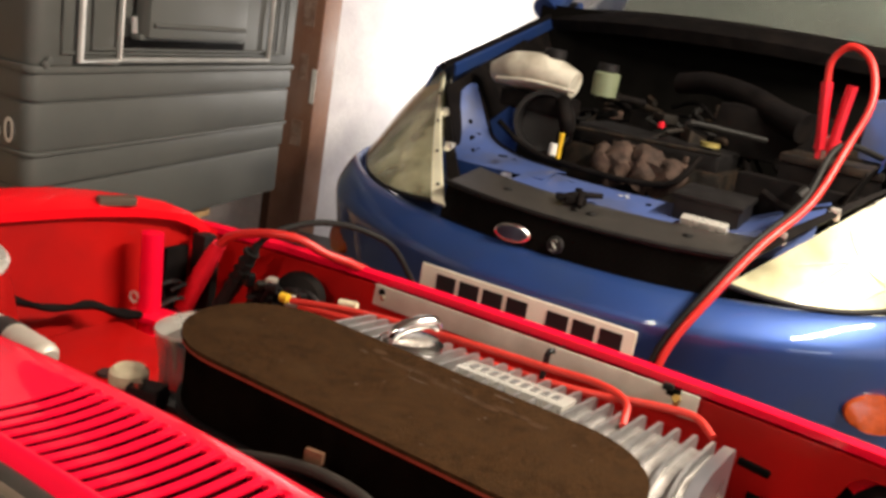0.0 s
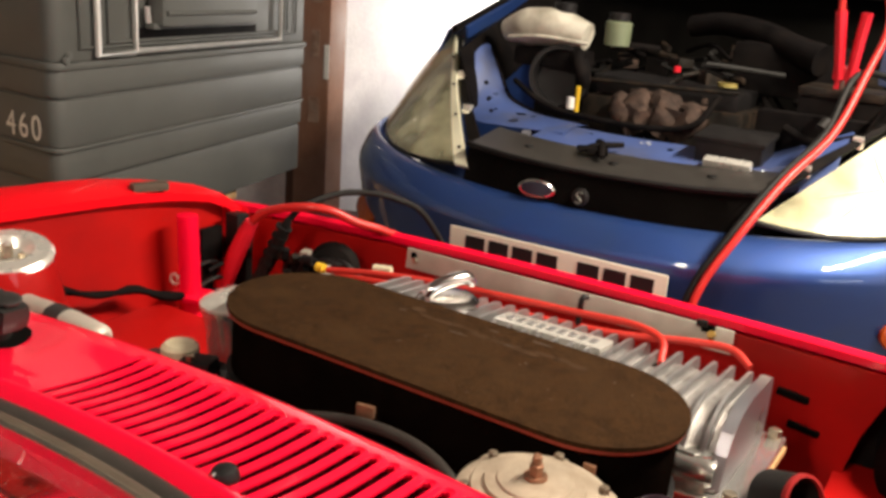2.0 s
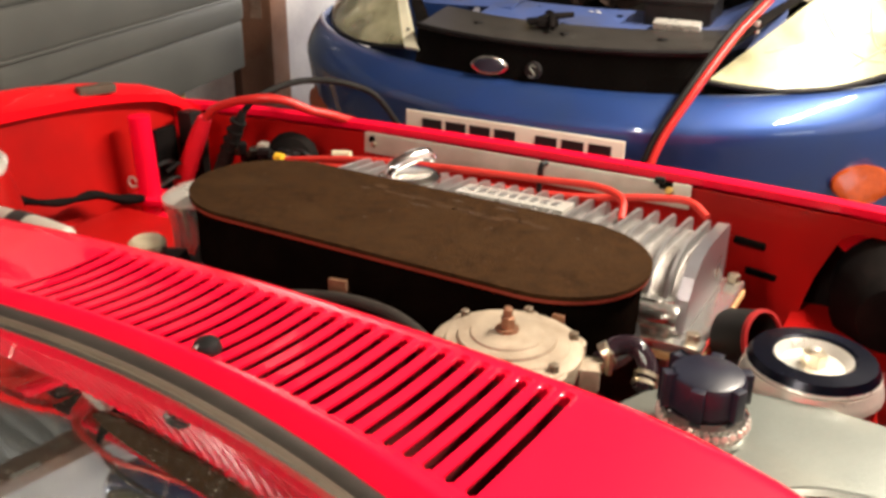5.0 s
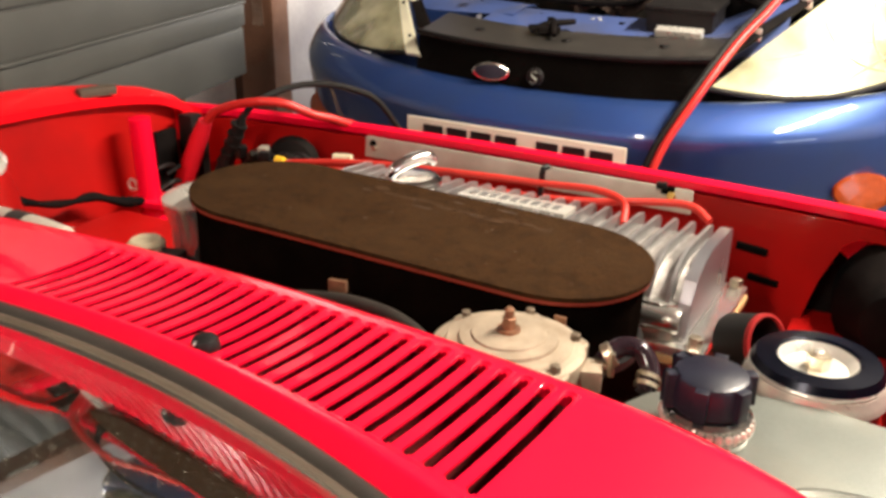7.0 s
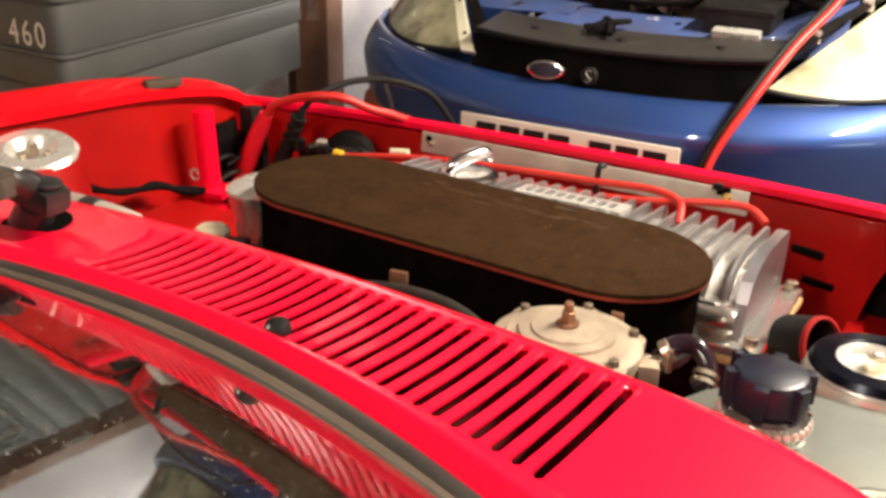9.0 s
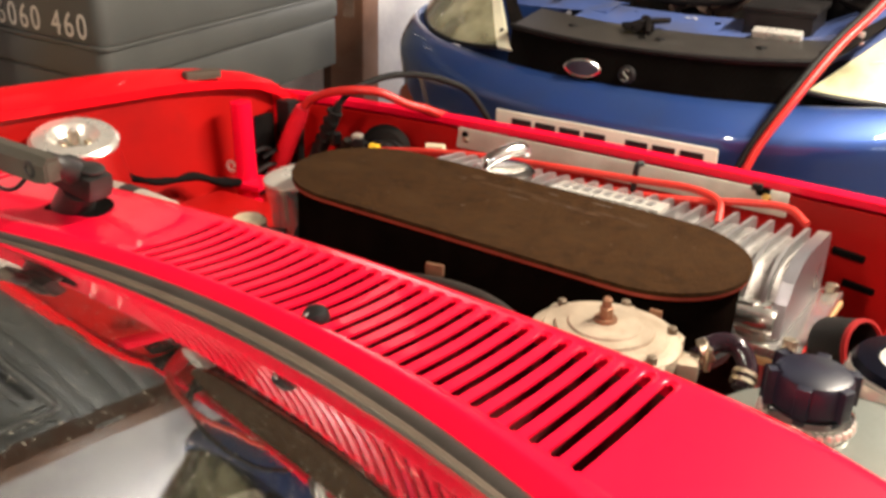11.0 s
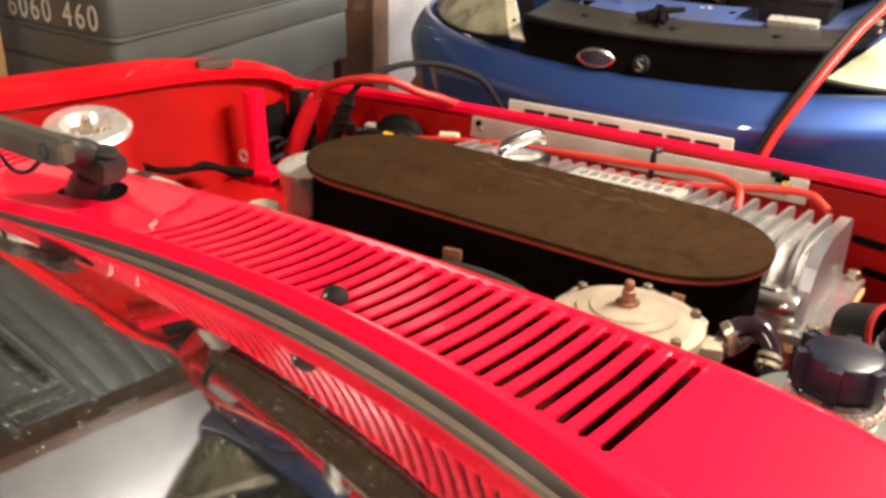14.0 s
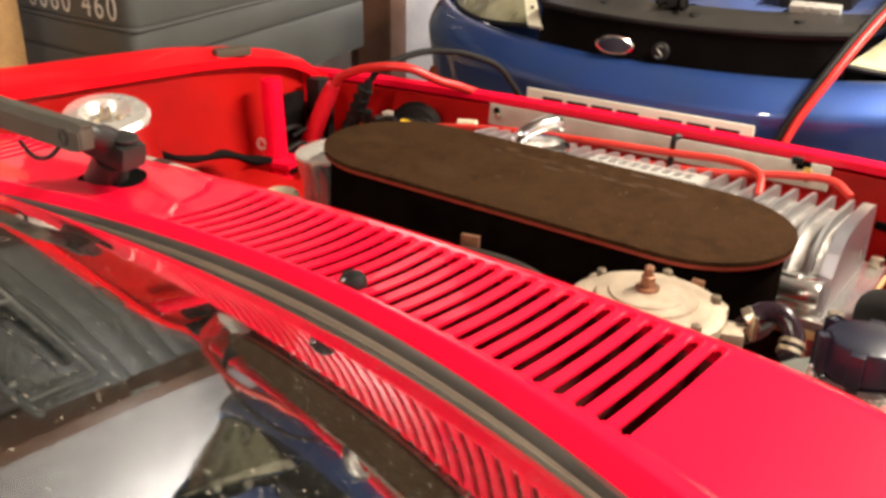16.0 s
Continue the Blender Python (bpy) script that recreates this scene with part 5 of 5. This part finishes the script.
bs.visible_shadow = False
part("cabin", block(1.4, 1.9, 0.9, pose(BX, 3.2, 0.85), 0.12), BLUE, blue_car)
part("cabin_trim", block(1.25, 0.10, 0.5, pose(BX, 2.3, 1.36), 0.03), GREY_CASE, blue_car)
part("roof", sheet(lambda x, v: (BX + x, 2.47 + 1.4 * v, 1.84 + 0.05 * math.sin(math.pi * v) - 0.1 * x * x), steps(-0.56, 0.56, 8), steps(0, 1, 6), 0.01), BLUE, blue_car)


def rough_up(bm, amount, size):
    """Uneven casting: vertices pushed about by a smooth noise."""
    for v in bm.verts:
        v.co += noise.noise_vector(v.co * size) * amount
    return bm


def blue_engine():
    part("engine_cover", block(0.40, 0.20, 0.05, pose(0.05, 1.16, 0.985, 0, 2, 0), 0.015), BLACK, blue_car, "black engine cover")
    part("cover_edge", tube([(-0.16, 1.05, 0.998), (0.05, 1.045, 1.003), (0.25, 1.05, 1.008)], 0.005, 8), GRIME, blue_car)
    part("engine_block", block(0.44, 0.26, 0.30, pose(0.05, 1.18, 0.81), 0.02), GRIME, blue_car, "dark oily engine block")
    rnd = random.Random(11)
    man = part("exhaust_manifold", block(0.24, 0.03, 0.05, pose(0.06, 1.035, 0.945, 10, 0, 0), 0.01), RUST, blue_car, "lumpy rusty exhaust manifold")
    for k, (x, lift, wide) in enumerate(((-0.045, 0.0, 1.2), (0.005, 0.010, 1.5), (0.075, 0.014, 1.7), (0.145, -0.004, 1.3))):
        part("manifold_runner", rough_up(tube([(x, 1.03, 0.955 + lift), (x + 0.012, 0.995, 0.960 + lift), (x + 0.025, 0.968, 0.938), (x * 0.5 + 0.045, 0.965, 0.89)], [0.018, 0.022, 0.024, 0.020], 14, 6, None, wide), 0.012, 38), RUST, man)
        part("manifold_stud", hexagon(0.008, 0.014, pose(x + 0.03, 1.02, 0.975, rnd.uniform(-20, 20), rnd.uniform(-20, 20), 0)), RUST, man)
    part("heat_shield", sheet(lambda u, v: (0.06 + u, 0.985 - 0.03 * math.cos(u * 9) + 0.01 * v, 0.955 - 0.05 * v + 0.008 * math.sin(u * 40)), steps(-0.07, 0.09, 12), steps(0, 1, 4), 0.003), RUST, man)
    part("dipstick", tube([(-0.145, 0.965, 0.91), (-0.142, 0.96, 0.950), (-0.140, 0.955, 0.985)], [0.007, 0.006, 0.007], 8), YELLOW, blue_car, "yellow dipstick handle")
    part("dipstick_collar", lathe([(0.011, 0), (0.011, 0.030), (0, 0.031)], pose(-0.158, 0.955, 0.925), 12), WHITE, blue_car)
    tank = part("coolant_tank", tube([(-0.405, 1.03, 1.105), (-0.34, 1.03, 1.120), (-0.25, 1.03, 1.124), (-0.165, 1.035, 1.108)], [0.030, 0.050, 0.052, 0.036], 16, 5, None, 1.25), TANK, blue_car, "grubby yellowed coolant tank with a black cap")
    part("tank_seam", tube([(-0.37, 0.972, 1.092), (-0.26, 0.964, 1.102), (-0.14, 0.985, 1.094)], 0.005, 8), TANK, tank)
    part("tank_base", block(0.20, 0.10, 0.05, pose(-0.26, 1.04, 1.045), 0.012), BLACK_SHADE, tank)
    part("tank_cap", lathe([(0.030, 0), (0.030, 0.020), (0.026, 0.024), (0, 0.025)], pose(-0.235, 1.03, 1.168), 20), BLACK, tank)
    bot = part("fluid_bottle", lathe([(0.034, -0.05), (0.036, 0.0), (0.036, 0.010), (0.030, 0.014), (0, 0.015)], pose(-0.115, 1.12, 1.140), 20), GREENISH, blue_car, "pale green fluid bottle with a dark cap")
    part("bottle_cap", lathe([(0.028, 0), (0.028, 0.020), (0, 0.021)], pose(-0.115, 1.12, 1.155), 18), BLACK, bot)
    part("air_hose", tube([(0.0, 1.40, 1.15), (0.10, 1.37, 1.165), (0.22, 1.32, 1.15), (0.32, 1.26, 1.12), (0.40, 1.22, 1.10)], [0.03, 0.032, 0.035, 0.04], 16), BLACK_SHADE, blue_car, "black ribbed air hose")
    part("airbox", block(0.28, 0.22, 0.14, pose(0.30, 1.36, 1.06), 0.03), BLACK_SHADE, blue_car, "black airbox")
    part("engine_hose", tube([(-0.20, 1.04, 1.075), (-0.165, 0.99, 1.05), (-0.145, 0.985, 1.005), (-0.16, 1.02, 0.96)], 0.020, 12), BLACK_SHADE, blue_car)
    part("engine_cable", tube([(-0.33, 0.955, 0.98), (-0.22, 0.945, 0.925), (-0.08, 0.925, 0.912), (0.08, 0.925, 0.910), (0.18, 0.94, 0.93), (0.22, 0.98, 1.0)], 0.008, 8), BLACK_SHADE, blue_car)
    part("fan_cowl", lathe([(0.075, -0.03), (0.082, 0.0), (0.082, 0.03), (0.07, 0.03), (0.068, -0.02)], pose(-0.215, 1.00, 1.00, 80, 0, 15), 26), BLACK, blue_car)
    fuse = part("fuse_box", block(0.15, 0.12, 0.070, pose(0.315, 0.83, 0.895, 6, 0, 0), 0.008), BLACK, blue_car, "black fuse box")
    part("fuse_lid", block(0.16, 0.13, 0.012, pose(0.315, 0.83, 0.935, 6, 0, 0), 0.004), BLACK, fuse)
    part("battery_tray", block(0.34, 0.05, 0.13, pose(0.50, 0.935, 0.93), 0.01), BLACK_SHADE, blue_car, "black battery tray")
    part("tray_cable", tube([(0.40, 0.90, 0.96), (0.47, 0.87, 0.94), (0.55, 0.87, 0.96), (0.62, 0.92, 0.99)], 0.010, 8), BLACK_SHADE, blue_car)
    part("alloy_strip", block(0.105, 0.026, 0.024, pose(0.325, 0.745, 0.882, 20, 0, 0), 0.006), STRUT, blue_car, "bright metal strip")
    bat = part("battery", block(0.22, 0.16, 0.17, pose(0.52, 1.02, 0.950), 0.01), BLACK_SHADE, blue_car, "black battery under the red clamp")
    part("battery_lid", block(0.226, 0.166, 0.02, pose(0.52, 1.02, 1.045), 0.006), GRIME, bat)
    part("battery_post", lathe([(0.012, 0), (0.010, 0.02), (0, 0.02)], pose(0.49, 0.99, 1.052), 12), BRACKET, bat)
    part("washer_bottle", block(0.12, 0.14, 0.15, pose(0.60, 1.20, 1.13), 0.03), BLUE_BAY, blue_car)
    part("oil_filler_cap", lathe([(0.026, 0), (0.026, 0.010), (0, 0.012)], pose(0.19, 1.16, 1.012), 18), DULL_YELLOW, blue_car)
    for k in range(60):
        x, y = rnd.uniform(-0.3, 0.5), rnd.uniform(1.08, 1.6)
        z = rnd.uniform(0.95, 1.06) + 0.08 * (y - 1.1)
        if k % 3:
            pts = [(x, y, z), (x + rnd.uniform(-0.1, 0.1), y + rnd.uniform(-0.06, 0.06), z + rnd.uniform(-0.03, 0.04)), (x + rnd.uniform(-0.18, 0.18), y + rnd.uniform(-0.06, 0.08), z + rnd.uniform(-0.08, 0.02))]
            part("engine_pipe", tube(pts, rnd.uniform(0.004, 0.011), 8), rnd.choice([RUBBER, GRIME, BLACK_SHADE]), blue_car)
        else:
            part("engine_fitting", block(rnd.uniform(0.03, 0.07), rnd.uniform(0.03, 0.06), rnd.uniform(0.02, 0.05), pose(x, y, z - 0.02, 0, 0, rnd.uniform(0, 90)), 0.005), rnd.choice([GRIME, BLACK_SHADE, GRIME, RUST]), blue_car)
    part("fuel_rail_plug", lathe([(0.010, 0), (0.010, 0.015), (0, 0.016)], pose(0.03, 1.22, 1.03), 10), GRIP_RED, blue_car)


blue_engine()


# ---- jump leads ----
def jump_lead():
    top = thing("jump_lead", 0.42, 0.6, 0.8, "red and black jump leads clamped to the blue car's battery", "cable")
    path = [(0.462, 0.968, 1.222), (0.462, 0.966, 1.275), (0.497, 0.957, 1.308), (0.545, 0.94, 1.28), (0.572, 0.90, 1.20), (0.555, 0.84, 1.10), (0.532, 0.72, 0.985), (0.483, 0.58, 0.90), (0.438, 0.47, 0.80), (0.395, 0.42, 0.70), (0.38, 0.40, 0.60), (0.36, 0.35, 0.3), (0.36, 0.28, 0.010), (0.40, 0.15, 0.010)]
    part("red_cable", tube(path, 0.0080, 12), LEAD_RED, top, "red cable")
    dark = [(x - 0.016, y + 0.006, z - 0.001) for x, y, z in path[5:]]
    part("black_cable", tube([(0.62, 1.0, 1.08), *dark], 0.0072, 12), RUBBER, top, "black cable")
    part("cable_tape", tube([(0.512, 0.745, 1.005), (0.503, 0.727, 0.99)], 0.0115, 12), RUBBER, top)
    clamp = part("clamp_jaw", block(0.055, 0.014, 0.028, pose(0.497, 0.968, 1.090), 0.005), GRIP_RED, top, "red insulated clamp")
    for x, xt in ((0.484, 0.462), (0.506, 0.516)):
        part("clamp_handle", tube([(x, 0.968, 1.075), (x + 0.5 * (xt - x), 0.968, 1.15), (xt, 0.968, 1.225)], [0.011, 0.012, 0.0125], 10, 4, None, 1.15), GRIP_RED, clamp)
        part("clamp_tooth", block(0.012, 0.012, 0.05, pose(x - 0.002, 0.968, 1.055), 0.003), GRIP_RED, clamp)
    part("clamp_spring", tube([(0.482, 0.972, 1.105), (0.515, 0.972, 1.110)], 0.005, 8), CHROME, clamp)


jump_lead()


def red_bay_lead():
    """The lead's other end: red cable over the front lip to the red car's battery corner, black grip beside it."""
    top = thing("jump_lead", -0.2, -0.05, 0.8, "red jump lead end arching over the red car's front lip", "cable")
    part("red_cable", tube([(-0.280, -0.100, 0.788), (-0.262, -0.097, 0.806), (-0.222, -0.092, 0.822), (-0.170, -0.080, 0.832), (-0.135, -0.058, 0.828), (-0.105, -0.022, 0.806), (-0.078, 0.022, 0.788), (-0.050, 0.068, 0.752), (0.03, 0.12, 0.60), (0.12, 0.16, 0.3), (0.14, 0.2, 0.010), (0.3, 0.25, 0.010)], 0.0078, 12), LEAD_RED, top, "red cable")
    part("red_grip", tube([(-0.352, -0.108, 0.650), (-0.325, -0.104, 0.705), (-0.298, -0.101, 0.760), (-0.284, -0.100, 0.786)], [0.0185, 0.0175, 0.0155, 0.012], 12), GRIP_RED, top, "red insulated clamp grip")
    part("black_grip", tube([(-0.285, -0.085, 0.665), (-0.262, -0.077, 0.715), (-0.238, -0.072, 0.765), (-0.222, -0.070, 0.800)], [0.013, 0.014, 0.013, 0.006], 10), RUBBER, top, "black rubber clamp grip")
    for q in range(5):
        part("grip_rib", tube([(-0.2665 + 0.0085 * q, -0.0785 + 0.0012 * q, 0.706 + 0.018 * q), (-0.264 + 0.0085 * q, -0.078 + 0.0012 * q, 0.711 + 0.018 * q)], 0.0152, 10, 1), RUBBER, top)
    part("black_cable", tube([(-0.222, -0.07, 0.798), (-0.200, -0.05, 0.826), (-0.165, 0.03, 0.842), (-0.105, 0.10, 0.828), (-0.06, 0.15, 0.78), (0.0, 0.22, 0.6), (0.04, 0.27, 0.3), (0.05, 0.3, 0.010), (0.2, 0.32, 0.010)], 0.006, 10), RUBBER, top, "black cable")


red_bay_lead()
